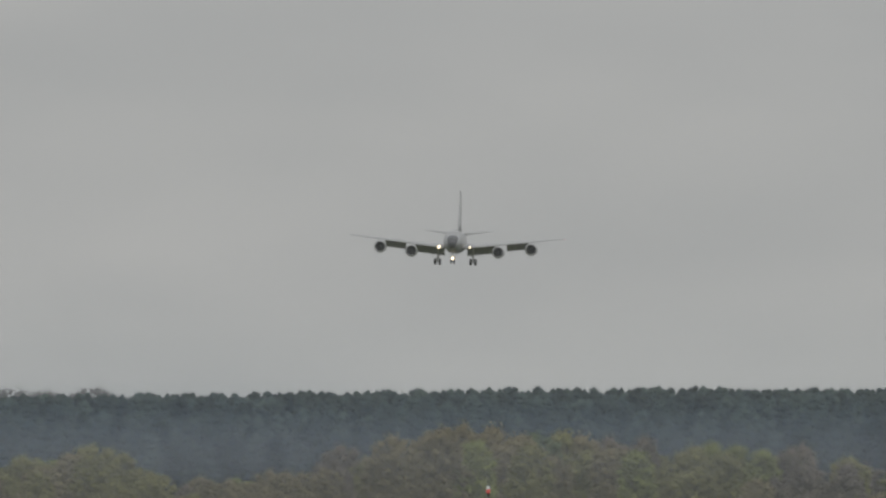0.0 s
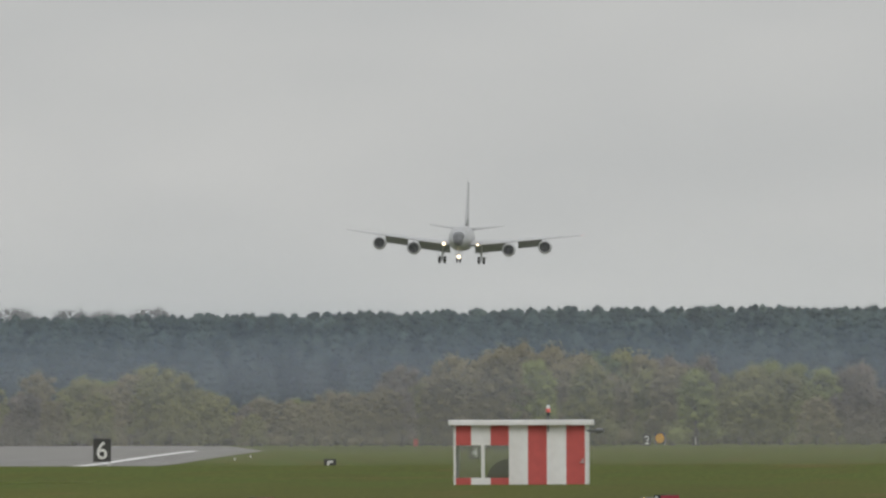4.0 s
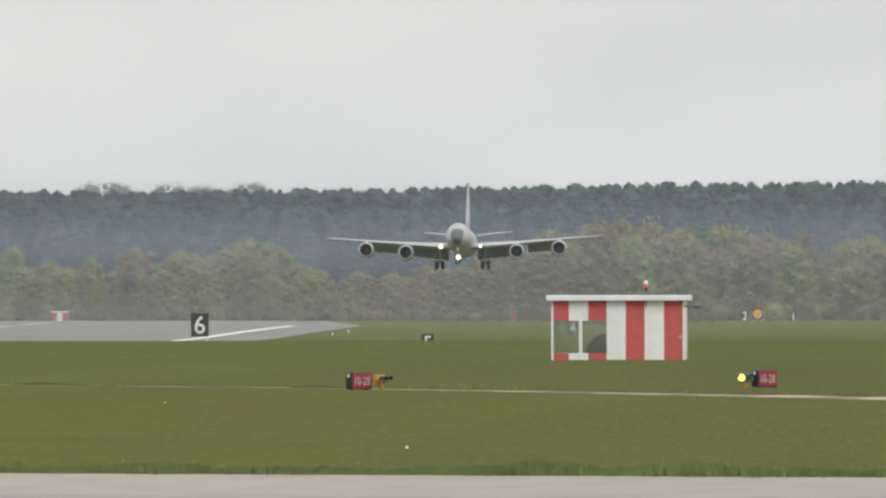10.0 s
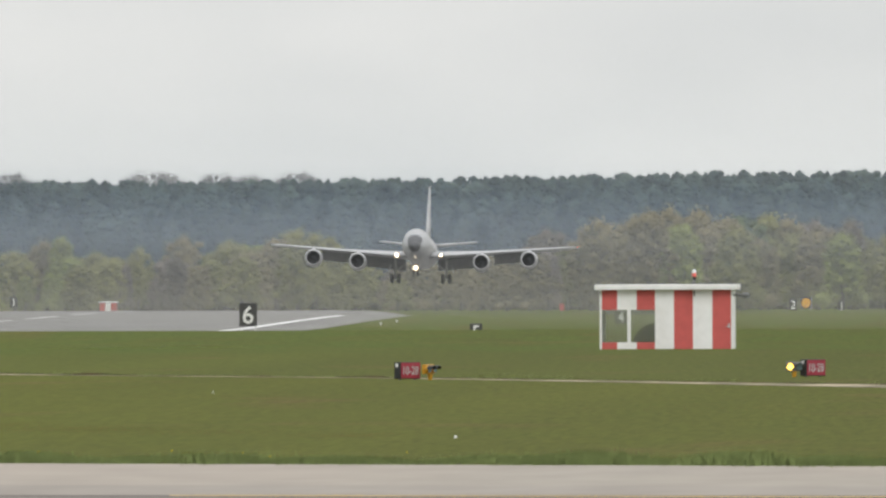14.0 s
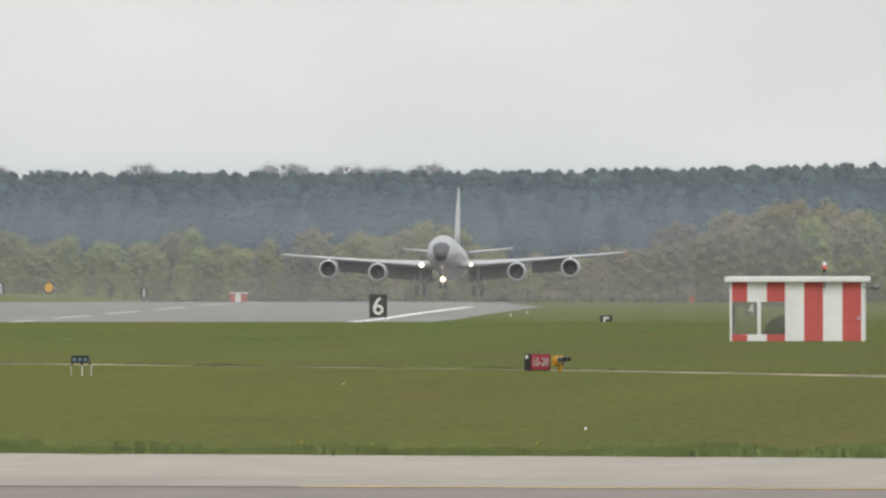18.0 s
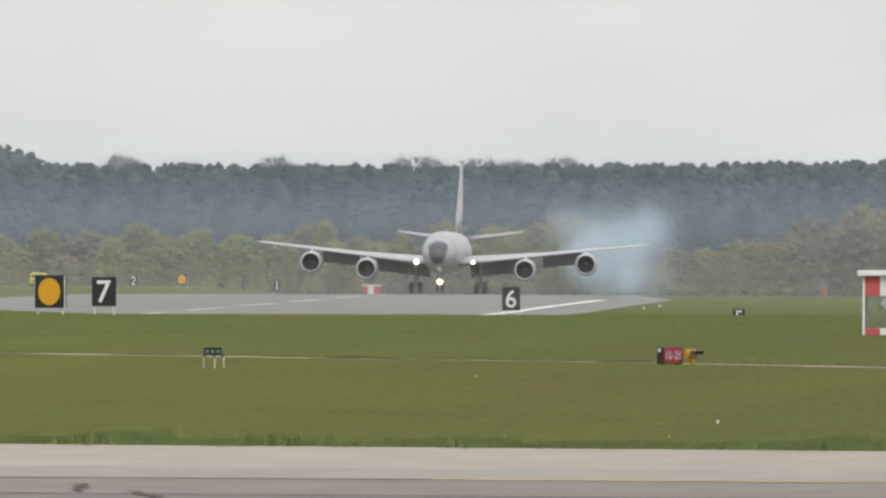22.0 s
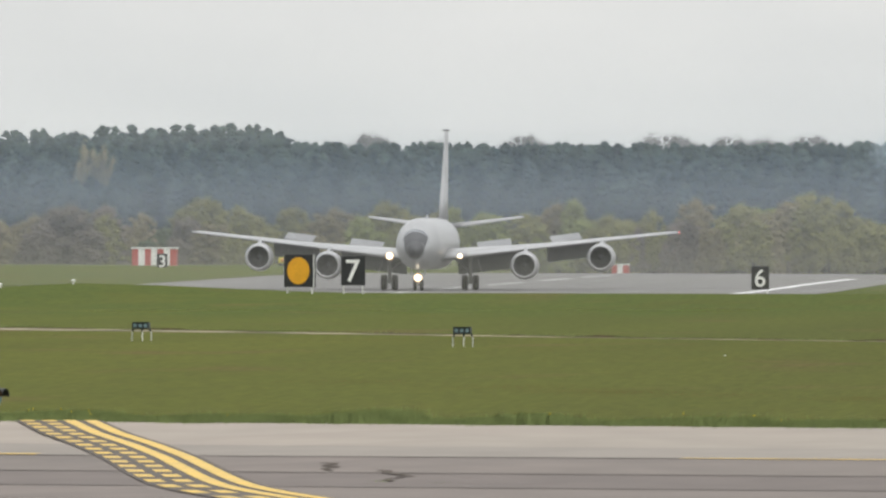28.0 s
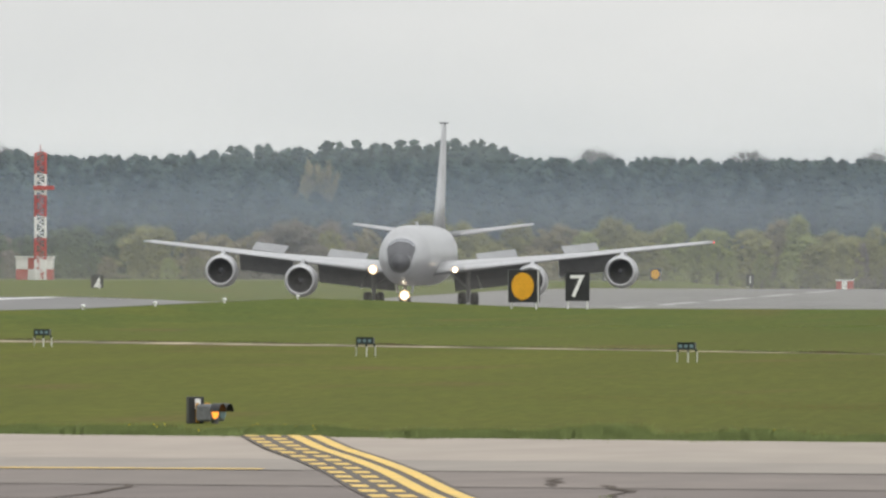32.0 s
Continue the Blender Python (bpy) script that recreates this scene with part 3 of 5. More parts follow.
for i in range(230):
    x = rng.uniform(-64, 0)
    big = max(0.0, noise.noise((x * 0.35, 1.0, 4.0))) + 0.8 * math.exp(-((x + 21.3) / 1.2) ** 2)
    spots.append((x, float(np.interp(x, TRACK_X, TRACK_Y)) + 0.5 * float(np.interp(x, TRACK_X, TRACK_W)) + 1.5, 0.35, 0.8, 40, 0.05 + 0.16 * big))
for i in range(260):
    x = rng.uniform(-66, -40)
    if noise.noise((x * 0.3, 9.0, 1.0)) > -0.05:
        spots.append((x, 684 + 0.6 * (x + 54) + rng.normal() * 4, 0.5, 2.5, 26, 0.045))
blades("tussock_grass", spots, BLADE, "low dark tussocks along the track", "grass")
spots = [(x, y, sx, 3.2, 1300, 0.010) for x, y, sx in ((-23.8, 353, 0.8), (-20.6, 344, 0.9), (-25.7, 361, 0.8), (-22.6, 350, 0.7), (-29.5, 372, 1.0), (-17.5, 338, 0.5))]
spots += [(x, y, 2.4, 6.0, 1800, 0.009) for x, y in ((-31, 470), (-40, 505), (-52, 530), (-36, 400), (-12, 395), (-26, 440))]
blades("dry_patches", spots, DRYGRASS, "brownish dry patches in the mown grass", "grass")
bm = bmesh.new()
for i in range(22):
    x = -31.5 + rng.random() * 3.4 if i < 13 else rng.uniform(-30, -4)
    ball(bm, (x, tx(x, 291.5) + rng.random() * 6, 0.05 + rng.random() * 0.14), 0.012, seg=6)
tagged(mesh_ob("dandelion_flowers", bm, YELLOW_FLOWER), "scattered yellow dandelion flowers by the taxiway", "flowers", kind="stuff")
spots = [(-17.55, 224.8, 0.08, 0.2, 60, 0.06), (-16.75, 223.8, 0.15, 0.2, 60, 0.05)]
blades("weeds", spots, BLADE, "small weeds in the pavement joint", "weeds")

# ---- the main wood behind the airfield ----
def unit(v):
    return v / np.linalg.norm(v, axis=-1)[..., None]


def leaf_cloud(centres, sizes, flat=0.75, facing=None, jitter=0.5):
    """Small four-sided sprays round the given points, turned at random or to face a given way."""
    n = len(centres)
    if facing is None:
        a = unit(rng.normal(size=(n, 3)))
    else:
        a = unit(np.cross(unit(facing + jitter * rng.normal(size=(n, 3))), rng.normal(size=(n, 3))))
    if facing is None:
        b = unit(np.cross(a, rng.normal(size=(n, 3))))
    else:
        b = unit(np.cross(unit(facing), a) + 0.25 * jitter * rng.normal(size=(n, 3)))
    a, b = a * sizes[:, None], b * sizes[:, None] * flat
    return np.stack([centres - a - b * 0.4, centres + a * 0.2 - b, centres + a + b * 0.4, centres - a * 0.2 + b], axis=1)


def round_core():
    """The 24 faces of a cube, bulged to a ball."""
    out, g = [], (-1.0, 0.0, 1.0)
    for ax in range(3):
        for s in (-1.0, 1.0):
            for i in (0, 1):
                for j in (0, 1):
                    q = []
                    for u, v in ((g[i], g[j]), (g[i + 1], g[j]), (g[i + 1], g[j + 1]), (g[i], g[j + 1])):
                        p = [0.0, 0.0, 0.0]
                        p[ax], p[(ax + 1) % 3], p[(ax + 2) % 3] = s, u, v
                        q.append(p)
                    out.append(q if s > 0 else q[::-1])
    return unit(np.array(out))


CORE = round_core()


def foliage(lumps, leaves, size, jitter=0.45, core=0.82, shell=(0.78, 1.1)):
    """Lumps (centre, radii) of foliage: a closed heart in a coat of leaf sprays."""
    out = []
    for c, r in lumps:
        c, r = np.array(c), np.array(r)
        n = max(4, int(leaves * r[0] * r[2]))
        wob = 1 + 0.12 * rng.normal(size=(24, 1, 1))
        if core:
            out.append(CORE * r * core * wob + c)
        d = unit(rng.normal(size=(n, 3)) + np.array((0, 0, 0.25)))
        out.append(leaf_cloud(c + d * r * rng.uniform(*shell, (n, 1)), rng.uniform(0.7, 1.35, n) * size, facing=unit(d / r), jitter=jitter))
    return np.concatenate(out)


def quads(name, q, material, tone=None):
    """A mesh of loose four-sided faces, with a shade of its own for each tree."""
    n = len(q)
    me = bpy.data.meshes.new(name)
    me.vertices.add(4 * n)
    me.vertices.foreach_set("co", np.ascontiguousarray(q, dtype=np.float32).ravel())
    me.loops.add(4 * n)
    me.loops.foreach_set("vertex_index", np.arange(4 * n, dtype=np.int32))
    me.polygons.add(n)
    me.polygons.foreach_set("loop_start", np.arange(0, 4 * n, 4, dtype=np.int32))
    me.update(calc_edges=True)
    if tone is not None:
        me.attributes.new("tone", "FLOAT", "FACE").data.foreach_set("value", np.ascontiguousarray(tone, dtype=np.float32))
    me.materials.append(material)
    return me


# skyline of the pines: (azimuth, elevation), in thousandths of a radian
PINE_AZ = [-125, -111, -107, -101, -96, -90, -85, -82, -80, -62, -46, -34, -22, 0]
PINE_EL = [4.9, 4.9, 4.65, 4.65, 4.55, 4.6, 4.6, 4.65, 4.6, 4.6, 4.7, 4.9, 5.05, 5.0]
HILL_AZ = [-125, -113, -108, -103.5, -101, -98.5, -95, -92, -88, -85.2, -84, -82.5]
HILL_EL = [5.3, 5.3, 4.6, 4.5, 4.9, 5.25, 5.35, 5.5, 5.55, 5.6, 5.2, 4.4]


def pine_crown(depth):
    """A pine's crown hanging down from its top at z = 0, about 4 m wide, of boughs in whorls."""
    lumps = [((0, 0, -0.6), (0.7, 0.7, 0.75))]
    z, broad = -1.1, rng.uniform(0.9, 1.25)
    while z > -depth:
        r = broad * min(2.0, 0.45 + 0.5 * (-z) ** 0.72) * (1.0 if z > -0.7 * depth else 0.8)
        k = 3 if r < 1.0 else 5
        a0 = rng.uniform(0, 6.28)
        for i in range(k):
            a = a0 + 6.28 * i / k + rng.uniform(-0.4, 0.4)
            rr = r * rng.uniform(0.45, 0.85)
            s = rng.uniform(0.6, 0.95) * (0.68 + 0.32 * r)
            lumps.append(((rr * math.cos(a), rr * math.sin(a), z + rng.uniform(-0.4, 0.4)), (s, s, s * rng.uniform(0.6, 0.85))))
        z -= rng.uniform(0.9, 1.3)
    return foliage(lumps, 26, 0.23, 0.4, 0.9)


FULL_PINES = [pine_crown(rng.uniform(9.5, 11.5)) for i in range(9)]
TOP_PINES = [pine_crown(rng.uniform(5.2, 6.4)) for i in range(10)]


def pine_rows():
    crowns, stems, tones = [], [], []

    def plant(pick, x, d, top, k, tall):
        a = rng.uniform(0, 6.28)
        turn = np.array(((math.cos(a), -math.sin(a), 0), (math.sin(a), math.cos(a), 0), (0, 0, 1)))
        crowns.append((pick @ turn.T) * (k, k, k * tall) + (x, d, top))
        tones.append(np.full(len(pick), rng.random()))

    def boughs(x, d, z, size):
        """The mass of boughs between the stems."""
        crowns.append(leaf_cloud(np.stack([x, d, z], 1), rng.uniform(0.7, 1.3, len(x)) * size))
        tones.append(np.full(len(x), 0.5))

    for row, drop0 in enumerate((2.5, 2.05, 1.6, 1.2, 0.85, 0.5, 0.25, 0.0)):
        d = 3440 + 65 * row
        x = -0.128 * d
        while x < 0.008 * d:
            x += rng.uniform(1.6, 3.8) if row < 6 else rng.uniform(0.8, 2.1)
            az = 1000 * x / d
            el = float(np.interp(az, PINE_AZ, PINE_EL)) / 1000
            drop = drop0 * (1 + 0.25 * noise.noise((az * 0.21, row * 1.7, 5.0)))
            dd = d + rng.uniform(-28, 28)
            base = level(dd)
            top = EYE.z + (el - drop / 1000) * dd + (rng.normal() * 0.9 if row < 6 else -abs(rng.normal()) * 0.45 + 0.2) + 0.6 * noise.noise((x * 0.05, row * 3.1, 0.0))
            if -96.0 < az < -92.6 and row < 3:
                top -= 1.2
            pick = FULL_PINES[rng.integers(9)] if row < 3 else TOP_PINES[rng.integers(10)]
            plant(pick, x, dd, top, rng.uniform(0.85, 1.35) if row < 6 else rng.uniform(0.6, 1.05), rng.uniform(0.9, 1.2))
            if row < 3:
                lean = rng.normal() * 0.25
                for sx in (-1, 1):
                    stems.append(((x, dd - 0.2, base), (x + sx * 0.2, dd, base), (x + lean + sx * 0.1, dd, top - 4), (x + lean, dd - 0.1, top - 4)))
        n = 9000 if row < 6 else 14000
        fx = rng.uniform(-0.128, 0.008, n) * d
        boughs(fx, d + rng.uniform(30, 48, n), EYE.z + (np.interp(1000 * fx / d, PINE_AZ, PINE_EL) - drop0) / 1000 * d - (3.0 if row < 6 else 0.75) - 6.5 * rng.random(n), 0.65)
    for row in range(4):
        d = 4230 + 60 * row
        x = -0.125 * d
        while x < -0.0825 * d:
            x += rng.uniform(1.2, 3.2)
            el = float(np.interp(1000 * x / d, HILL_AZ, HILL_EL)) / 1000 - 0.00035 * (3 - row)
            plant(TOP_PINES[rng.integers(10)], x, d + rng.uniform(-20, 20), EYE.z + el * d - abs(rng.normal()) * 0.9 + 0.5, rng.uniform(0.75, 1.25), rng.uniform(0.75, 1.1))
        n = 5000
        fx = rng.uniform(-0.125, -0.0832, n) * d
        boughs(fx, d + rng.uniform(5, 30, n), EYE.z + np.interp(1000 * fx / d, HILL_AZ, HILL_EL) / 1000 * d - 0.00035 * (3 - row) * d - 2.0 - 7 * rng.random(n), 0.75)
    return np.concatenate(crowns), np.array(stems), np.concatenate(tones)


crowns, stems, tones = pine_rows()
wood = thing("pine_wood", pose(0, 0, 0), "dense dark blue-green pine wood beyond the airfield", "forest", kind="stuff")
for nm, q, m, shade in (("crown", crowns, PINE, tones), ("trunk", stems, BARK, None)):
    o = tagged(new(nm, quads(nm, q, m, shade)), kind="stuff")
    o.parent = wood


# undergrowth that closes the wood near the ground
for n_low, y0, y1, tall, size in ((16000, 3520, 3580, 11, 0.9), (14000, 3900, 3980, 15, 1.3), (6000, 4180, 4215, 19, 1.6)):
    uy = rng.uniform(y0, y1, n_low)
    ux = rng.uniform(-0.128, 0.008, n_low) * uy
    uz = np.array([level(y) for y in uy]) + tall * rng.random(n_low)
    o = tagged(new("undergrowth", quads("undergrowth", leaf_cloud(np.stack([ux, uy, uz], 1), rng.uniform(0.7, 1.4, n_low) * size), PINE)), kind="stuff")
    o.parent = wood


# ---- single broadleaf trees in front of the wood ----
def tree_meshes(kind, form):
    """Unit tree, 10 m tall: trunk with limbs, and a crown of leaves in lobes."""
    bm = bmesh.new()
    tube(bm, (0, 0, 0), (0.1, 0, 5.0), 0.26, 0.15, 7)
    lobes = []
    slim = {"round": 1.0, "slender": 0.62, "bush": 1.15}[form]
    for i in range(34):
        a = 2.4 * i + rng.uniform(-0.4, 0.4)
        z = 1.6 + 7.3 * ((i + 0.5) / 34) ** 0.9
        r = slim * (3.0 * math.sqrt(max(0.05, 1 - ((z - 4.4) / 5.0) ** 2))) * rng.uniform(0.55, 0.95)
        p = (r * math.cos(a), r * math.sin(a), z)
        if i % 2:
            tube(bm, (0.05, 0, min(z * 0.6, 4.6)), p, 0.08, 0.03, 5)
        s = rng.uniform(0.5, 0.95) * (0.75 + 0.25 * slim)
        lobes.append((p, (s, s, s * rng.uniform(0.75, 1.05))))
    if kind == 4:
        for i in range(26):
            r, a = 2.9 * math.sqrt(rng.random()), rng.uniform(0, 6.28)
            s = rng.uniform(0.45, 0.75)
            lobes.append(((r * math.cos(a), r * math.sin(a), 9.2 - 0.16 * r * r), (s, s, s * 0.8)))
    else:
        lobes.append(((rng.uniform(-0.5, 0.5), 0, 8.9), (0.95, 0.95, 1.0)))
    lobes.append(((0.2, 0, 6.6), (1.7 * slim, 1.5, 1.9)))
    lobes.append(((-0.3, 0.2, 4.0), (2.1 * slim, 1.8, 2.0)))
    for i in range(5):
        s = rng.uniform(0.8, 1.3)
        lobes.append(((rng.uniform(-2.7, 2.7), rng.uniform(-1.2, 1.2), rng.uniform(0.5, 2.2)), (s, s, s)))
    q = foliage(lobes, 150, 0.125, 0.5, 0.6, (0.55, 1.3)) if kind != 4 else foliage(lobes, 240, 0.06, 0.9, 0.5, (0.4, 1.25))
    q[..., 2] = np.clip(q[..., 2], 0.15, None)
    t = bpy.data.meshes.new("trunk")
    bm.to_mesh(t)
    bm.free()
    t.materials.append(BARK)
    return t, quads("crown", q, LEAVES[kind])


FORMS = [(0, "round"), (0, "bush"), (1, "round"), (1, "bush"), (2, "round"), (2, "slender"), (3, "bush"), (5, "slender"), (5, "round"), (0, "round")]
TREE_KINDS = [(k, tree_meshes(k, f)) for k, f in FORMS]
BARE_TREES = [(4, tree_meshes(4, f)) for f in ("round", "bush")]
OF_KIND = {k: [i for i, (kk, f) in enumerate(FORMS) if kk == k] for k in (0, 1, 2, 3, 5)}
TREE_LABELS = ["broad tree with fresh olive green spring leaves", "tree in bud with thin tawny green crown", "leafless brown tree with dense twigs", "low dark green bushy tree", "far leafless grey tree above the wood", "young tree with bright yellow-green spring leaves"]


def tree(x, d, height, width, pick, base=None):
    k, (t, me) = pick
    ob = thing("tree", pose(x, d, level(d) if base is None else base, 0, 0, rng.uniform(0, 360)), TREE_LABELS[k], "tree", "trees before the wood")
    for nm, data in (("trunk", t), ("crown", me)):
        o = new(nm, data)
        o.parent = ob
        o.scale = (width / 6.4, width / 6.4, height / 9.8)
    return ob


# tops of the front trees: azimuth and elevation in thousandths of a radian
TOP_AZ = [-120, -109, -106, -102, -98, -95.5, -92, -90, -87.5, -85, -82, -80, -75, -70, -67.6, -65, -61, -57, -54, -52, -50.5, -48, -45, -42, -39, -36, -33, -30, -26, -22, -18, -14, -6]
TOP_EL = [0.3, 0.6, 0.8, 0.9, -0.3, 1.4, 0.3, -0.1, 1.6, 0.2, 0.9, 0.8, 1.1, 0.7, 1.3, 0.7, 0.8, 1.4, 1.4, 0.4, -0.3, 0.1, 0.2, 1.0, 2.2, 2.6, 2.9, 2.5, 2.3, 1.7, 1.5, 1.2, 1.0]
# which trees stand where, from one azimuth to the next: olive 0, tawny 1, brown 2, dark green 3, fresh green 5
SORT_AZ = [-121, -105, -103, -99, -92, -90, -88, -82, -79.8, -78, -74.5, -72, -67, -63, -60.5, -55, -50, -46, -43, -38.5, -36.5, -30.5, -29, -26, -24.5, -21, -17, -12]
SORT = [3, 0, 1, 2, 3, 2, 0, 1, 5, 0, 5, 5, 0, 2, 0, 0, 1, 1, 2, 1, 1, 3, 0, 5, 0, 5, 2, 0]
az = -121.0
while az < -5:
    az += rng.uniform(0.8, 1.7)
    el = float(np.interp(az, TOP_AZ, TOP_EL)) / 1000
    for back in (0, 1):
        d = rng.uniform(3080, 3200) + 130 * back
        a = az + rng.uniform(-0.6, 0.6)
        e = el + rng.normal() * 0.00034 - (0.0 if back else rng.uniform(0.0003, 0.0017))
        h = max(3.5, EYE.z + e * d - level(d))
        k = SORT[max(0, int(np.searchsorted(SORT_AZ, a)) - 1)] if rng.random() < 0.72 else int(rng.choice([0, 1, 2, 5], p=[0.4, 0.3, 0.2, 0.1]))
        pick = TREE_KINDS[rng.choice(OF_KIND[k])]
        tree(a / 1000 * d, d, h, min(max(h * rng.uniform(0.62, 1.05), 4.2), 11.5), pick)

# ---- distance haze over the far end of the airfield: added see-through sheets, most of them densest near the ground ----
def haze_sheet(y, z0, top, material):
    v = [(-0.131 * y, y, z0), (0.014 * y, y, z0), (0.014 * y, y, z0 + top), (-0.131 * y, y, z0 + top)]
    return tagged(raw("mist", v, [(0, 1, 2, 3)], material), "upright see-through sheet tinted to imitate distance haze", "mist", kind="stuff")


# added sheets that pale the far field and the aircraft like haze
haze_sheet(960, -0.9, 3.3, HAZE_BROW)
haze_sheet(1215, -2.4, 66, HAZE_AIR)
haze_sheet(2270, -3.6, 68, HAZE_AIR_FAR)
haze_sheet(1440, -2.6, 7, HAZE_NEAR)
haze_sheet(2020, -3.2, 6.2, HAZE_FIELD)
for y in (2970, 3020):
    haze_sheet(y, -5.4, 20.4, HAZE_LOW)
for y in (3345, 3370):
    haze_sheet(y, -6.0, 28, HAZE_WOOD)
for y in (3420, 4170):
    haze_sheet(y, -6.0, 54, HAZE_HIGH)

# bare crowns that stand above the skyline
for a, el, w in ((-78.9, 5.35, 15), (-70.4, 5.25, 15), (-70.0, 5.05, 10), (-62.6, 5.3, 18), (-61.6, 5.15, 12), (-59.0, 5.2, 13), (-57.2, 5.1, 14), (-54.7, 5.25, 16), (-53.9, 5.05, 10), (-14.9, 5.25, 14), (-112.5, 5.5, 18), (-75.2, 4.95, 12)):
    d = 4300
    tree(a / 1000 * d, d, EYE.z + el / 1000 * d - level(d), w, BARE_TREES[rng.integers(2)])
tree(-0.0946 * 3590, 3590, 25.0, 7.0, TREE_KINDS[2])
tree(-0.0936 * 3586, 3586, 24.2, 7.0, TREE_KINDS[3])


# ---- the striped hut ----
def hut():
    ob = thing("hut", pose(-22.97, 671.5, 0, 0, 0, 0), "small flat-roofed airfield hut with red and white stripes", "hut")
    L, D, H = 4.91, 3.2, 2.18
    k = 0.00682
    zx = [68, 80, 163, 268, 367, 470, 572, 677, 778, 788]
    xs = [(z - 68) * k - L / 2 for z in zx]
    cols = [HUT_WHITE, HUT_RED, HUT_WHITE, HUT_RED, HUT_WHITE, HUT_RED, HUT_WHITE, HUT_RED, HUT_WHITE]
    y0 = -D / 2
    for i, c in enumerate(cols):
        w, x = xs[i + 1] - xs[i], (xs[i + 1] + xs[i]) / 2
        spans = [(0.0, 0.25), (1.45, H)] if i in (1, 2, 3) else [(0.0, H)]
        for a, b in spans:
            nm = "corner_post" if i in (0, 8) else "door" if i == 7 else "wall_board"
            off = -0.02 if i in (0, 8) else 0.0
            o = part(nm, box(bmesh.new(), (x, y0 + off + 0.03 * (i % 2) * 0.2, (a + b) / 2), (w, 0.08, b - a), 0.006), c, ob)
            if i == 7:
                hb = bmesh.new()
                box(hb, (x + w / 2 - 0.12, y0 - 0.07, 0.82), (0.14, 0.03, 0.03), 0.005)
                box(hb, (x + w / 2 - 0.08, y0 - 0.05, 0.86), (0.05, 0.03, 0.18), 0.005)
                part("handle", hb, STRUT, o, "pale metal door handle")
    # the rear wall keeps a window behind the front one, so that one looks through
    for a, b, x0, x1 in ((0, 0.25, xs[0], xs[-1]), (1.5, H, xs[0], xs[-1]), (0.25, 1.5, xs[0], xs[0] + 0.1), (0.25, 1.5, xs[4], xs[-1])):
        part("rear_wall", box(bmesh.new(), ((x0 + x1) / 2, -y0, (a + b) / 2), (x1 - x0, 0.08, b - a)), HUT_WHITE, ob)
    for sx in (-1, 1):
        part("side_wall", box(bmesh.new(), (sx * (L / 2 - 0.04), 0, H / 2), (0.08, D - 0.1, H)), HUT_WHITE, ob)
    part("roof", box(bmesh.new(), (0.0, 0, H + 0.1), (L + 0.36, D + 0.5, 0.2), 0.02), HUT_WHITE, ob, "white painted flat roof slab")
    part("floor", box(bmesh.new(), (0, 0, 0.03), (L - 0.2, D - 0.2, 0.06)), INSIDE, ob)
    win = part("window", box(bmesh.new(), ((218 + 235) / 2 * k - 68 * k - L / 2, y0 - 0.01, 0.85), (0.12, 0.07, 1.2), 0.005), HUT_WHITE, ob, "white window post")
    for a, b in ((85, 217), (236, 366)):
        p = part("pane", box(bmesh.new(), ((a + b) / 2 * k - 68 * k - L / 2, y0 + 0.02, 0.85), ((b - a) * k, 0.012, 1.2)), glass("hut_glass", (0.93, 0.95, 0.93)), win)
        p.visible_shadow = False
    # beacon and side lamp
    bm = bmesh.new()
    tube(bm, (1.04, y0 - 0.12, 1.95), (1.04, y0 - 0.12, 2.58), 0.022)
    box(bm, (1.04, y0 - 0.08, 1.98), (0.05, 0.12, 0.05))
    be = part("beacon_pole", bm, CASE_GREY, ob)
    part("beacon_lens", lathe_z(bmesh.new(), [(2.66, 0.0), (2.66, 0.07), (2.74, 0.08), (2.80, 0.07)], (1.04, y0 - 0.12)), glow("beacon_red", (0.75, 0.14, 0.12), 0.12), be, "red beacon lens")
    part("beacon_cap", lathe_z(bmesh.new(), [(2.80, 0.076), (2.88, 0.065), (2.93, 0.03), (2.935, 0.0)], (1.04, y0 - 0.12)), SIGN_WHITE, be, "white cap")
    part("beacon_base", lathe_z(bmesh.new(), [(2.54, 0.0), (2.54, 0.05), (2.66, 0.06), (2.66, 0.0)], (1.04, y0 - 0.12)), BLACK, be)
    bm = bmesh.new()
    tube(bm, (L / 2, y0 + 0.3, 1.98), (L / 2 + 0.36, y0 + 0.3, 1.97), 0.035)
    br = part("lamp_bracket", bm, CASE_GREY, ob)
    part("lamp_head", ball(bmesh.new(), (L / 2 + 0.46, y0 + 0.3, 1.98), 0.12, (1.4, 1, 0.75)), CASE_GREY, br, "grey bracket lamp", True)
    # a rounded black cover that stands inside, seen through the window
    cover = thing("equipment_cover", pose(-22.97 - 2.5 + 2.12, 671.5 - 0.9, 0.06), "rounded black equipment cover inside the hut", "equipment cover")
    n = 20
    arc = lambda y, r: [(r * math.cos(math.pi * i / n), y, r * math.sin(math.pi * i / n)) for i in range(n + 1)]
    part("hood", loft(bmesh.new(), [arc(-0.3, 0.84), arc(-0.3, 0.90), arc(0.3, 0.90), arc(0.3, 0.84), arc(-0.3, 0.84)], close=False), BLACK, cover)
    for yy in (-0.29, 0.29):
        part("end_plate", loft(bmesh.new(), [arc(yy, 0.87), arc(yy + 0.02, 0.87), [(x * 0.001, y, z * 0.001) for x, y, z in arc(yy, 0.87)]], close=False), BLACK, cover)


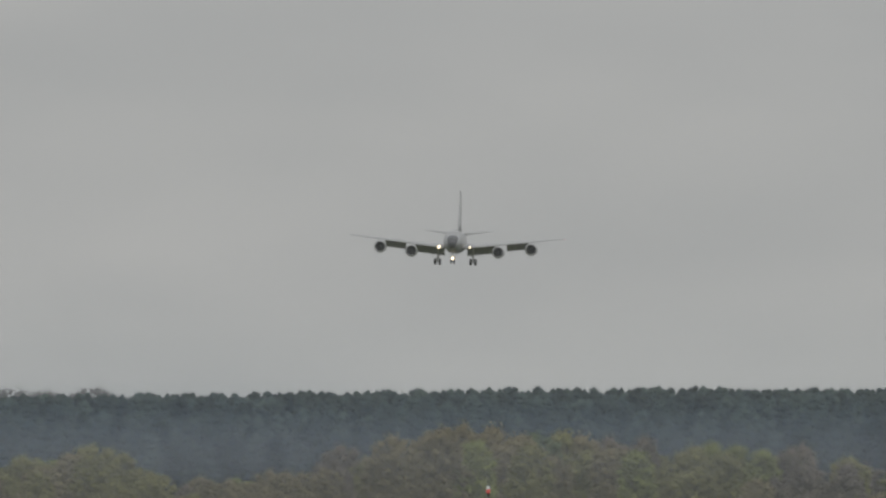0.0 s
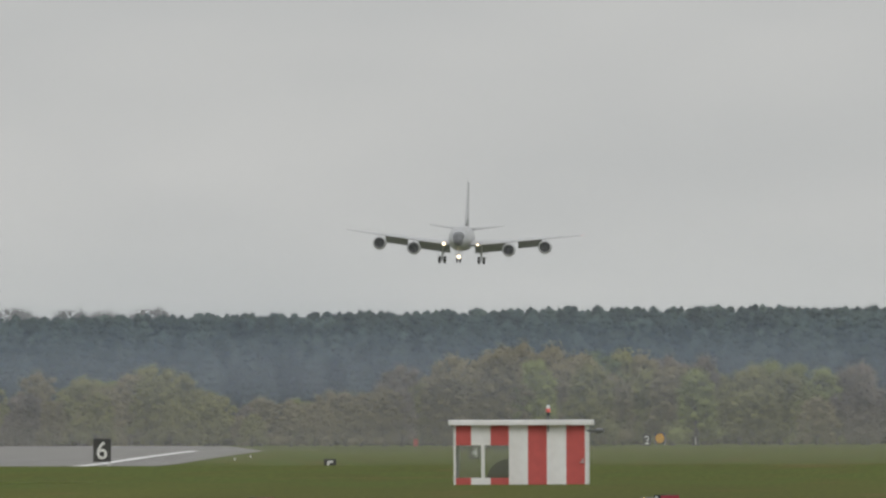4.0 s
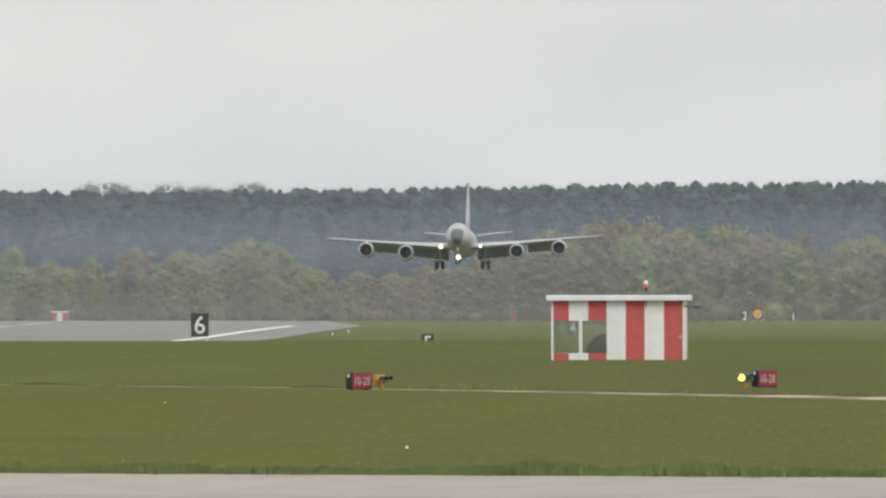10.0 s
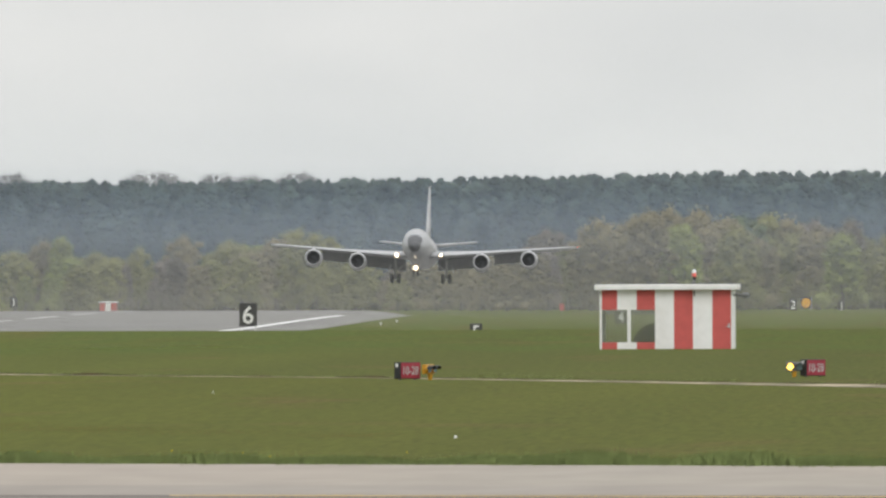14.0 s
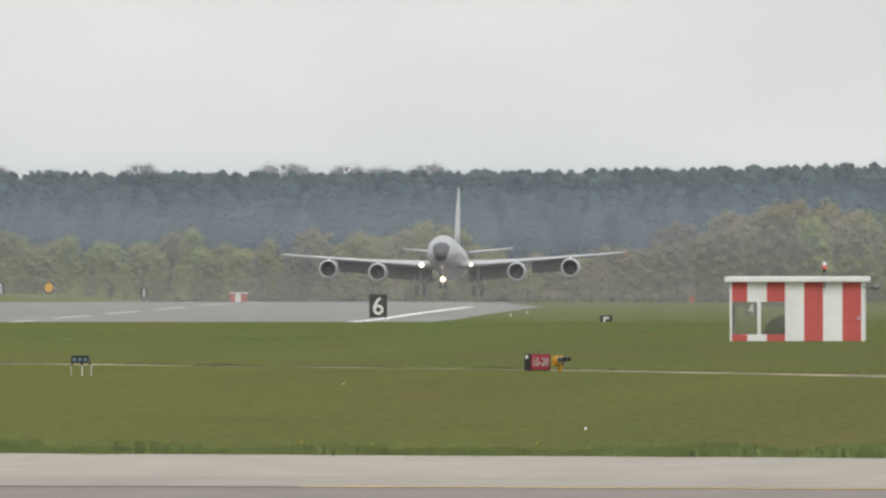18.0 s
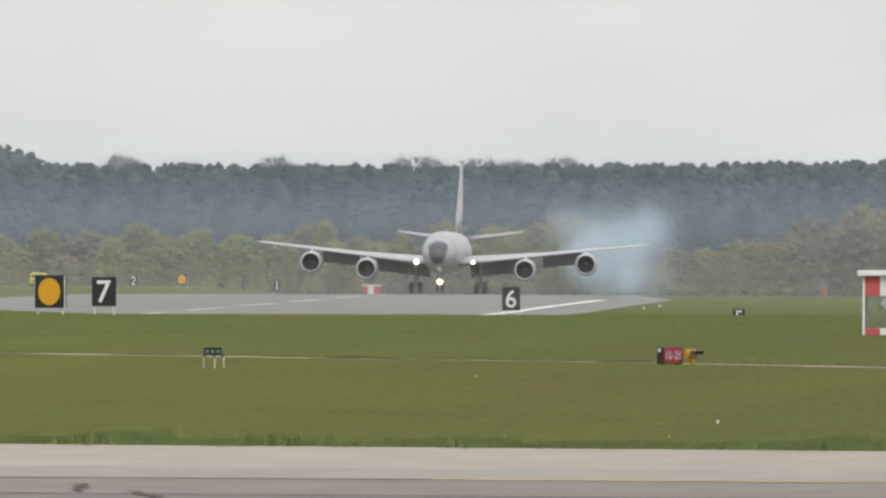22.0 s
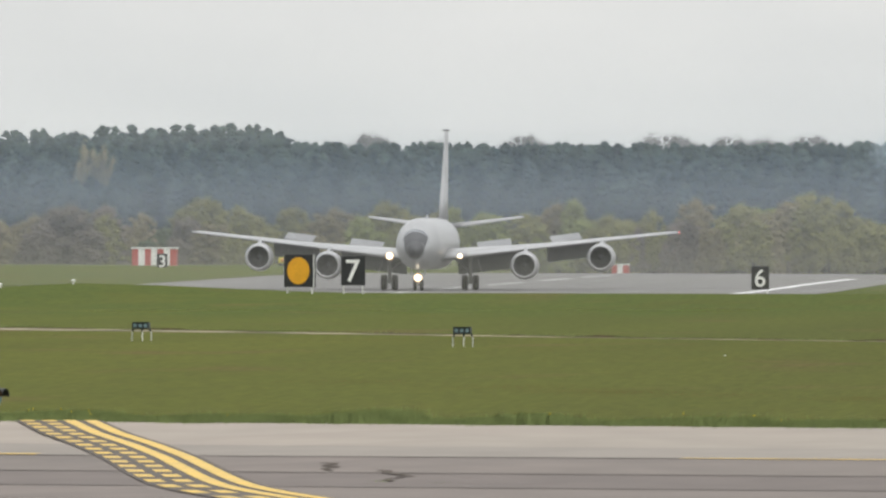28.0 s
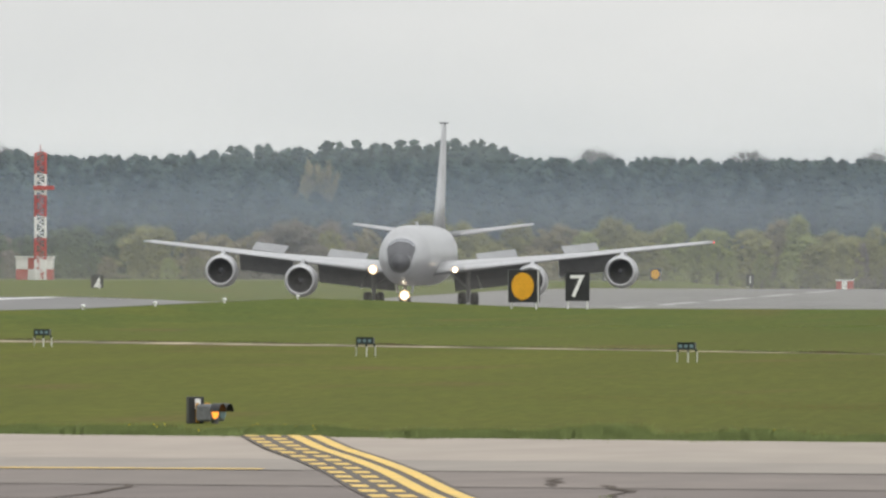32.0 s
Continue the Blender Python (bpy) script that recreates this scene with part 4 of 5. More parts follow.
def lathe_z(bm, profile, at, seg=16):
    return loft(bm, [[(at[0] + r * math.cos(2 * math.pi * i / seg), at[1] + r * math.sin(2 * math.pi * i / seg), z) for i in range(seg)] for z, r in profile], cap=False)


hut()


# ---- distance boards along the runway ----
def board(x, d, text, w, h, bottom, label, turn=0.0):
    z = ground_z(x, d)
    ob = thing("distance_sign", pose(x, d, z, 0, 0, turn), label, "sign", "runway distance signs")
    b = bottom - z
    part("panel", box(bmesh.new(), (0, 0, b + h / 2), (w, 0.14, h), 0.015), BLACK, ob, "black panel")
    for sx in (-1, 1):
        part("leg", tube(bmesh.new(), (sx * w * 0.40, 0.0, -0.05), (sx * w * 0.40, 0.0, b + 0.02), 0.022, seg=8), SIGN_WHITE, ob)
    lettering("numeral", text, h * 0.76, SIGN_WHITE, ob, pose(0, -0.085, b + h / 2), width=w * (0.58 if text != "1" else 0.16))
    return ob


def disc_board(x, d, w, h, bottom, turn):
    z = ground_z(x, d)
    ob = thing("arresting_gear_sign", pose(x, d, z, 0, 0, turn), "black board with a large amber disc", "sign", "amber disc signs")
    b = bottom - z
    part("panel", box(bmesh.new(), (0, 0, b + h / 2), (w, 0.2, h), 0.015), BLACK, ob, "black panel")
    for sx in (-1, 1):
        part("leg", tube(bmesh.new(), (sx * w * 0.42, 0.0, -0.05), (sx * w * 0.42, 0.0, b + 0.02), 0.03, seg=8), SIGN_WHITE, ob)
    bm = bmesh.new()
    tube(bm, (0, -0.118, b + h / 2), (0, -0.10, b + h / 2), h * 0.42, seg=48)
    part("disc", bm, SIGN_AMBER, ob, "amber disc")
    for sx in (-1, 1):
        part("edge_trim", box(bmesh.new(), (sx * (w / 2 + 0.008), -0.055, b + h / 2), (0.012, 0.07, h + 0.02), 0.003), SIGN_WHITE, ob, "pale edge trim")
    part("edge_trim", box(bmesh.new(), (0, 0, b + h + 0.014), (w + 0.04, 0.21, 0.02), 0.004), CASE_GREY, ob, "grey top trim")


NUM = "black runway distance board with a white numeral "
board(-62.63, 785, "7", 1.05, 1.27, 0.62, NUM + "seven")
board(-62.47, 1090, "6", 1.07, 1.40, -0.58, NUM + "six")
board(-62.39, 1394, "5", 0.95, 1.27, -2.72, NUM + "five")
board(-62.51, 1699, "4", 1.07, 1.40, -2.62, NUM + "four")
board(-63.06, 2309, "2", 1.05, 1.42, -2.95, NUM + "two")
board(-64.41, 2614, "1", 1.00, 1.35, -3.8, NUM + "one")
disc_board(-64.95, 785, 1.56, 1.40, 0.55, -31)
disc_board(-61.95, 2330, 1.45, 1.45, -2.78, -20)
board(-182.6, 1716, "4", 1.25, 1.9, -1.98, NUM + "four", 28)
board(-181.1, 2004, "3", 1.20, 1.7, -1.60, NUM + "three", 20)
board(-180.5, 2309, "2", 1.10, 1.5, -1.85, NUM + "two")
board(-183.6, 2614, "1", 1.10, 1.6, -3.1, NUM + "one")
disc_board(-176.6, 2340, 1.6, 1.45, -1.75, -20)


# ---- holding point signs with guard lights ----
def lamp_head(parent, x, y, z, r, lens, case, hood=True):
    bm = bmesh.new()
    tube(bm, (x, y, z), (x, y + 0.16, z), r * 1.18, r * 0.9, seg=18)
    o = part("lamp_case", bm, case, parent)
    bm = bmesh.new()
    tube(bm, (x, y - 0.012, z), (x, y + 0.004, z), r, seg=18)
    part("lens", bm, lens, o)
    if hood:
        n = 12
        ring = lambda yy, rr: [(x + rr * math.cos(math.pi * i / n), yy, z + rr * math.sin(math.pi * i / n)) for i in range(n + 1)]
        bm = loft(bmesh.new(), [ring(y - 0.15, r * 1.15), ring(y + 0.02, r * 1.2), ring(y + 0.02, r * 1.1), ring(y - 0.15, r * 1.08), ring(y - 0.15, r * 1.15)], close=False)
        part("hood", bm, BLACK, o)


def hold_sign(x, d, side):
    z = ground_z(x, d)
    ob = thing("holding_position_sign", pose(x, d, z, 0, 0, 50), "low red holding sign in a black case", "sign", "holding point signs")
    w, h, t = 0.80, 0.46, 0.24
    part("case", box(bmesh.new(), (0, 0, 0.03 + h / 2), (w, t, h), 0.012), BLACK, ob, "black steel case")
    part("face", box(bmesh.new(), (0, -t / 2 - 0.004, 0.03 + h / 2), (w - 0.04, 0.014, h - 0.04), 0.004), SIGN_RED, ob, "red sign face")
    lettering("lettering", "10-28", 0.235, WORN_WHITE, ob, pose(0.0, -t / 2 - 0.016, 0.03 + h / 2), width=0.60, depth=0.004)
    part("label_plate", box(bmesh.new(), (-w / 2 - 0.003, 0.02, 0.40), (0.008, 0.09, 0.1)), SIGN_WHITE, ob, "small white plate")
    for sx in (-1, 1):
        part("foot", tube(bmesh.new(), (sx * 0.3, 0, -0.04), (sx * 0.3, 0, 0.05), 0.04, seg=10), CASE_GREY, ob)
    if side > 0:
        g = thing("guard_light", pose(x + 0.66, d + 0.1, z, 0, 0, 62), "yellow twin runway guard lamp on a short foot", "lamp", "guard lights")
        case, l1, l2 = CASE_YELLOW, LENS, LENS
    else:
        g = thing("guard_light", pose(x - 0.50, d - 0.3, z, 0, 0, 12), "twin runway guard lamp with one amber lamp lit", "lamp", "guard lights")
        case, l1, l2 = CASE_GREY, AMBER_ON, LENS
    part("foot", tube(bmesh.new(), (0, 0.05, -0.04), (0, 0.05, 0.16), 0.05, 0.07, 10), CASE_YELLOW, g)
    part("body", box(bmesh.new(), (0, 0.12, 0.29), (0.42, 0.14, 0.26), 0.02), case, g)
    lamp_head(g, -0.135, -0.02, 0.29, 0.092, l1, case)
    lamp_head(g, 0.135, -0.02, 0.29, 0.092, l2, case)


hold_sign(-24.15, 497.4, 1)
hold_sign(-13.27, 505.8, -1)


def near_guard():
    x, d = -31.9, 316.0
    c = thing("control_box", pose(x, d, 0, 0, 0, 20), "upright black control box with a white label", "control box")
    part("body", box(bmesh.new(), (0, 0, 0.235), (0.27, 0.2, 0.47), 0.012), BLACK, c)
    part("label_plate", box(bmesh.new(), (0.02, -0.104, 0.345), (0.10, 0.008, 0.18)), SIGN_WHITE, c, "white label")
    g = thing("guard_light", pose(x + 0.40, d - 0.05, 0, 0, 0, 68), "grey hooded guard lamp glowing amber", "lamp", "guard lights")
    part("foot", tube(bmesh.new(), (0, 0.05, -0.04), (0, 0.05, 0.08), 0.06, 0.07, 10), CASE_GREY, g)
    part("body", box(bmesh.new(), (0, 0.14, 0.19), (0.56, 0.30, 0.30), 0.04), CASE_GREY, g)
    part("back_plate", box(bmesh.new(), (0, 0.29, 0.19), (0.5, 0.02, 0.34), 0.004), CASE_YELLOW, g, "orange back plate")
    lamp_head(g, -0.14, -0.02, 0.21, 0.125, AMBER_DIM, CASE_GREY)
    lamp_head(g, 0.14, -0.02, 0.21, 0.125, LENS, CASE_GREY)


near_guard()


# ---- approach slope light units ----
def slope_unit():
    ob = thing("approach_slope_light", pose(-35.47, 481, 0), "dark green light box with three lenses on thin white legs", "lamp", "approach slope lights")
    part("box", box(bmesh.new(), (0, 0, 0.43), (0.47, 0.5, 0.18), 0.015), CASE_GREEN, ob)
    part("hood", box(bmesh.new(), (0, -0.27, 0.525), (0.47, 0.08, 0.012)), CASE_GREEN, ob)
    for i in (-1, 0, 1):
        part("lens", tube(bmesh.new(), (i * 0.145, -0.262, 0.435), (i * 0.145, -0.245, 0.435), 0.05, seg=16), LENS, ob, "round glass lens")
    for lx, ly in ((-0.26, 0.1), (0.05, -0.15), (0.27, 0.1)):
        part("leg", tube(bmesh.new(), (lx, ly, -0.03), (lx, ly, 0.28), 0.014, seg=8), SIGN_WHITE, ob)
        part("bracket", box(bmesh.new(), (lx * 0.9, ly, 0.31), (0.05, 0.05, 0.08)), CASE_GREEN, ob)
    return ob


slope_light = slope_unit()
for x, d in ((-45.88, 501.3), (-59.19, 540.8)):
    copy_thing(slope_light, pose(x, d, 0))


# ---- small runway edge lights ----
def edge_light(x, d):
    ob = thing("edge_light", pose(x, d, ground_z(x, d)), "small white runway edge light", "lamp", "runway edge lights")
    part("stem", tube(bmesh.new(), (0, 0, -0.05), (0, 0, 0.10), 0.04, seg=8), SIGN_WHITE, ob)
    part("dome", ball(bmesh.new(), (0, 0, 0.13), 0.09, (1, 1, 0.8)), SIGN_WHITE, ob, smooth=True)
    return ob


el0 = edge_light(-74.6, 696)
for d in (723, 751, 783):
    copy_thing(el0, pose(-74.6, d, ground_z(-74.6, d)))
for d in (1450, 1476):
    copy_thing(el0, pose(-72.5, d, ground_z(-72.5, d)))
peg = thing("marker_peg", pose(-15.24, 332, 0), "tiny white marker peg in the grass", "marker")
part("peg", tube(bmesh.new(), (0, 0, -0.03), (0, 0, 0.05), 0.03, 0.02, 8), SIGN_WHITE, peg)
peg = thing("marker_peg", pose(-26.6, 449, 0), "tiny pale marker peg in the grass", "marker")
part("peg", tube(bmesh.new(), (0, 0, -0.03), (0, 0, 0.035), 0.018, 0.014, 8), SIGN_WHITE, peg)


# ---- far huts and the antenna mast ----
def far_hut(x, d, w, h, stripes, label, rows=1):
    z = ground_z(x, d)
    ob = thing("equipment_hut", pose(x, d, z), label, "hut", "far striped huts")
    for r in range(rows):
        for i in range(stripes):
            c = FAR_RED if (i + r) % 2 == 0 else HUT_WHITE
            part("wall_panel", box(bmesh.new(), (-w / 2 + w * (i + 0.5) / stripes, 0, h * (r + 0.5) / rows), (w / stripes - 0.004, 2.6, h / rows - 0.004)), c, ob)
    part("roof", box(bmesh.new(), (0, 0, h + 0.08), (w + 0.3, 2.9, 0.2), 0.02), HUT_WHITE, ob)
    return ob


far_hut(-226.9, 2500, 6.1, 2.5, 7, "far small hut with red and white stripes")
far_hut(-191.8, 2950, 2.7, 1.6, 3, "low far red and white equipment cabin")
far_hut(-248.3, 2260, 4.5, 2.9, 3, "far cabin with red and white checks", 2)

tagged(sheet("dry_ground", DRY, lambda y: -0.0722 * y - 3 * noise.noise((y * 0.05, 1.0, 0.0)), lambda y: -0.0642 * y + 4 * noise.noise((y * 0.04, 5.0, 0.0)), steps(2790, 2940, 10), 0.1, 8), "strip of pale dry ground beyond the runway", "ground", kind="stuff")

mk = thing("marker_board", pose(-119.7, 2990, ground_z(-119.7, 2990)), "small far red marker board at the foot of the trees", "marker")
part("panel", box(bmesh.new(), (0, 0, 1.55), (0.75, 0.06, 1.1), 0.02), FAR_RED, mk)
part("post", tube(bmesh.new(), (0, 0.04, -0.1), (0, 0.04, 1.2), 0.05, seg=8), CASE_GREY, mk)


def mast():
    x, d = -247.2, 2256
    z = ground_z(x, d)
    ob = thing("antenna_mast", pose(x, d, z), "tall lattice mast in red and white sections", "mast")
    total, n = 16.0, 6
    for s in range(n):
        c = HUT_WHITE if s % 2 == 0 else FAR_RED
        bm = bmesh.new()
        a, b = total * s / n, total * (s + 1) / n - 0.03
        wa = 0.62
        for sx in (-1, 1):
            for sy in (-1, 1):
                tube(bm, (sx * wa, sy * wa, a), (sx * wa, sy * wa, b), 0.10, seg=6)
        for j in range(4):
            z0, z1 = a + (b - a) * j / 4, a + (b - a) * (j + 1) / 4
            q = 1 if j % 2 else -1
            for sy in (-1, 1):
                tube(bm, (-q * wa, sy * wa, z0), (q * wa, sy * wa, z1), 0.06, seg=5)
                tube(bm, (sy * wa, -q * wa, z0), (sy * wa, q * wa, z1), 0.06, seg=5)
                tube(bm, (-wa, sy * wa, z1), (wa, sy * wa, z1), 0.06, seg=5)
        part("section", bm, c, ob)
    bm = bmesh.new()
    tube(bm, (0, 0, total), (0, 0, total + 1.0), 0.05)
    box(bm, (0.5, -0.7, 11.6), (2.6, 0.3, 0.5))
    part("antenna", bm, FAR_RED, ob)


mast()


def truck():
    x, d = -175.2, 2100
    ob = thing("airfield_car", pose(x, d, ground_z(x, d)), "parked high-visibility yellow airfield car", "car")
    part("cab", box(bmesh.new(), (0, 0.6, 1.12), (1.75, 2.6, 1.0), 0.2), VAN_YELLOW, ob)
    part("body", box(bmesh.new(), (0, 0.8, 0.62), (1.85, 4.4, 0.6), 0.12), VAN_YELLOW, ob)
    part("windscreen", box(bmesh.new(), (0, -0.71, 1.22), (1.45, 0.03, 0.45), 0.01), COCKPIT, ob)
    part("grille", box(bmesh.new(), (-0.2, -1.41, 0.65), (1.0, 0.03, 0.25), 0.01), HUT_RED, ob)
    for sx in (-1, 1):
        for yy in (-0.5, 2.2):
            part("wheel", tube(bmesh.new(), (sx * 0.7, yy, 0.34), (sx * 0.93, yy, 0.34), 0.34, seg=18), RUBBER, ob)
truck()


# ---- the tanker aircraft: nose to -y, origin on the ground between the main wheels ----
NOSE = [(-19.0, 3.30, 0.02, 0.02), (-18.92, 3.30, 0.22, 0.22), (-18.7, 3.31, 0.44, 0.44), (-18.3, 3.33, 0.72, 0.72), (-17.8, 3.38, 0.98, 0.99), (-17.2, 3.45, 1.2, 1.25),
        (-16.5, 3.53, 1.40, 1.52), (-15.6, 3.64, 1.60, 1.80), (-14.4, 3.73, 1.76, 2.0), (-13.0, 3.78, 1.83, 2.09), (-10, 3.8, 1.83, 2.1), (0, 3.8, 1.83, 2.1), (7.5, 3.8, 1.83, 2.1),
        (10.5, 3.88, 1.74, 1.98), (13.5, 4.08, 1.50, 1.70), (16.5, 4.38, 1.14, 1.30), (19.5, 4.72, 0.72, 0.86), (21.6, 4.95, 0.40, 0.48), (22.4, 5.05, 0.15, 0.2)]


def hull_at(y, a, grow=0.0):
    t = list(zip(*NOSE))
    zc, w, h = (float(np.interp(y, t[0], t[i])) for i in (1, 2, 3))
    return ((w + grow) * math.cos(a), y, zc + (h + grow) * math.sin(a))


def wing_at(x):
    """Leading edge y, chord, height and thickness of the wing."""
    return (float(np.interp(x, (1.2, 9.5, 19.94), (-7.3, -1.2, 6.5))), float(np.interp(x, (1.2, 9.5, 19.94), (10.2, 6.0, 2.8))),
            2.62 + (x - 1.5) * 0.1145, float(np.interp(x, (1.2, 9.5, 19.94), (0.115, 0.078, 0.075))))


def airfoil(y0, chord, thick, n=9):
    top = [(1 - math.cos(math.pi * i / n)) / 2 for i in range(n + 1)]
    th = lambda u: thick / 0.2 * (0.2969 * math.sqrt(u) - 0.126 * u - 0.3516 * u * u + 0.2843 * u ** 3 - 0.1036 * u ** 4)
    up = [(y0 + u * chord, (th(u) * 1.1 + 0.02 * math.sin(math.pi * u)) * chord) for u in top]
    lo = [(y0 + u * chord, (-th(u) * 0.6 + 0.02 * math.sin(math.pi * u)) * chord) for u in top[1:-1]][::-1]
    return up + lo


def lead_edge(y0, chord, thick, proud=0.012):
    """The nose of an aerofoil, from its lower to its upper side, a little proud of the skin."""
    out = []
    for u, side in ((0.035, -0.6), (0.015, -0.6), (0.004, -0.6), (0.0, 0.0), (0.004, 1.1), (0.015, 1.1), (0.035, 1.1)):
        t = thick / 0.2 * (0.2969 * math.sqrt(u) - 0.126 * u - 0.3516 * u * u)
        out.append((y0 + u * chord - proud, (t * side + 0.02 * math.sin(math.pi * u)) * chord + proud * (0.5 if side > 0 else -0.5 if side < 0 else 0)))
    return out


def tanker():
    ob = thing("tanker_aircraft", pose(RW, 3291, 41), "grey four-engined military jet tanker with landing gear down", "aircraft")
    seg, gears = 40, []
    ys = [n[0] for n in NOSE[:11]] + steps(-8, 7, 5) + [n[0] for n in NOSE[12:]]
    ys = sorted(set(ys))
    fus = part("fuselage", loft(bmesh.new(), [[hull_at(y, 2 * math.pi * i / seg) for i in range(seg)] for y in ys if y >= -18.35]), HULL, ob, "grey painted fuselage", True)
    part("radome", loft(bmesh.new(), [[hull_at(y, 2 * math.pi * i / seg, 0.012) for i in range(seg)] for y in (-19.0, -18.92, -18.7, -18.3)]), HULL_DARK, fus, "dark grey nose radome", True)
    # cockpit panes: five across the brow
    for a0, a1 in ((47, 59), (61, 74), (76, 104), (106, 119), (121, 133)):
        rows = [[hull_at(y, radians(a0 + (a1 - a0) * i / 5), 0.03) for i in range(6)] for y in (-17.12, -17.0, -16.85, -16.72)]
        part("cockpit_window", loft(bmesh.new(), rows, close=False), COCKPIT, fus, "dark cockpit window", True)
    rows = [[hull_at(y, radians(c - w + 2 * w * i / 10), 0.02) for i in range(11)] for y, c, w in ((-18.4, 90, 130), (-18.25, 90, 100), (-18.1, 90, 79), (-17.95, 90, 70), (-17.8, 90, 64), (-17.5, 90, 58), (-17.2, 90, 55), (-17.0, 90, 49), (-16.85, 90, 42), (-16.66, 90, 30))]
    part("antiglare_panel", loft(bmesh.new(), rows, close=False), HULL_DARK, fus, "dark anti-glare panel", True)
    # wings
    for s in (-1, 1):
        st = [1.2, 3, 6, 9.5, 13, 16.5, 19.4, 19.94]
        rings = []
        for x in st:
            le, ch, z, th = wing_at(x)
            k = 0.4 if x > 19.9 else 1.0
            rings.append([(s * x, y, z + zz * k) for y, zz in airfoil(le, ch, th)])
        wing = part("wing", loft(bmesh.new(), rings), HULL, ob, "swept grey wing with bright leading edge", True)
        strips = []
        for x in (3.4, 6, 9.5, 13, 16.5, 19.4):
            le, ch, z, th = wing_at(x)
            strips.append([(s * x, y, z + zz) for y, zz in lead_edge(le, ch, th)])
        part("leading_edge", loft(bmesh.new(), strips, close=False), SKYLIT_EDGE, wing, "leading edge in paler grey for the skylight on it", True)
        le, ch, z, th = wing_at(19.94)
        part("tip_lamp", ball(bmesh.new(), (s * 19.98, le + 0.3, z + 0.02), 0.055, (1, 2.2, 1)), NAV_RED if s > 0 else LENS, wing)
        # flaps hang below the trailing edge
        for x0, x1, drop in ((2.1, 7.5, 1.15), (9.3, 13.2, 0.98)):
            ring = []
            for x in (x0, x1):
                le, ch, z, th = wing_at(x)
                y, c = le + ch * 0.90, ch * 0.23
                ring.append([(s * x, y + u * c * 0.75, z - 0.06 - u * drop * 1.15 + t) for u, t in ((0, 0.05), (0.5, 0.09), (1, 0.015), (1, -0.015), (0.5, -0.06), (0, -0.06))])
            part("flap", loft(bmesh.new(), ring), FLAP, wing, "lowered grey flap")
        # engines
        for ex, ez, dy in ((8.0, 2.06, -3.1), (13.95, 2.70, -3.0)):
            le, ch, z, th = wing_at(ex)
            y0 = le + dy
            eng = part("engine", shifted(lathe_y(bmesh.new(), [(0.12, 0.98), (0.35, 1.08), (0.9, 1.14), (1.7, 1.16), (2.6, 1.08), (3.3, 0.94), (3.35, 0.80), (2.6, 0.78)]), (s * ex, y0, ez)), HULL, wing, "grey turbofan nacelle", True)
            part("inlet_lip", shifted(lathe_y(bmesh.new(), [(0.13, 0.995), (0.03, 0.98), (0.0, 0.94), (0.03, 0.89), (0.14, 0.865)]), (s * ex, y0, ez)), BARE, eng, "bright metal inlet lip", True)
            part("inlet_duct", shifted(lathe_y(bmesh.new(), [(0.14, 0.865), (0.9, 0.84), (0.9, 0.1)]), (s * ex, y0, ez)), DUCT, eng, smooth=True)
            bm = bmesh.new()
            for i in range(22):
                a = 2 * math.pi * i / 22
                p, q = Vector((math.cos(a), 0, math.sin(a))), Vector((-math.sin(a), 0, math.cos(a)))
                v = [bm.verts.new(p * r + q * o + Vector((0, yy, 0))) for r, o, yy in ((0.22, -0.03, 0.62), (0.80, -0.09, 0.60), (0.80, 0.06, 0.78), (0.22, 0.03, 0.78))]
                bm.faces.new(v)
            part("fan", shifted(bm, (s * ex, y0, ez)), FAN, eng, "dark fan blades")
            part("spinner", shifted(lathe_y(bmesh.new(), [(0.38, 0.001), (0.46, 0.10), (0.60, 0.19), (0.75, 0.24)], 16), (s * ex, y0, ez)), DUCT, eng, smooth=True)
            part("core_nozzle", shifted(lathe_y(bmesh.new(), [(2.6, 0.62), (3.6, 0.55), (4.2, 0.42), (4.2, 0.25), (4.7, 0.03)], 20), (s * ex, y0, ez)), FAN, eng, smooth=True)
            rings = [[(s * ex - 0.16, y0 + 0.7, ez + 0.98), (s * ex + 0.16, y0 + 0.7, ez + 0.98), (s * ex + 0.16, y0 + 3.3, ez + 0.85), (s * ex - 0.16, y0 + 3.3, ez + 0.85)],
                     [(s * ex - 0.14, le - 0.9, z - 0.12), (s * ex + 0.14, le - 0.9, z - 0.12), (s * ex + 0.14, le + 2.6, z - 0.1), (s * ex - 0.14, le + 2.6, z - 0.1)],
                     [(s * ex - 0.10, le - 0.5, z + 0.16), (s * ex + 0.10, le - 0.5, z + 0.16), (s * ex + 0.10, le + 2.6, z + 0.05), (s * ex - 0.10, le + 2.6, z + 0.05)]]
            part("pylon", loft(bmesh.new(), rings), HULL, wing, "engine pylon")
        # landing lamp in the wing root, oversized; its outer ball is the glare's warm halo
        le, ch, z, th = wing_at(2.75)
        lamp_r = 0.33 if s < 0 else 0.22
        lens = part("landing_lamp", ball(bmesh.new(), (s * 2.85, le - 0.02, z + 0.05), lamp_r, (1, 0.4, 1)), LAMP_HALO, wing, "lit landing lamp", True)
        part("bulb", ball(bmesh.new(), (s * 2.85, le - 0.11, z + 0.05), lamp_r * 0.66, (1, 0.6, 1)), LAMP, lens, "white glowing bulb", True)
        # tailplane
        rings = []
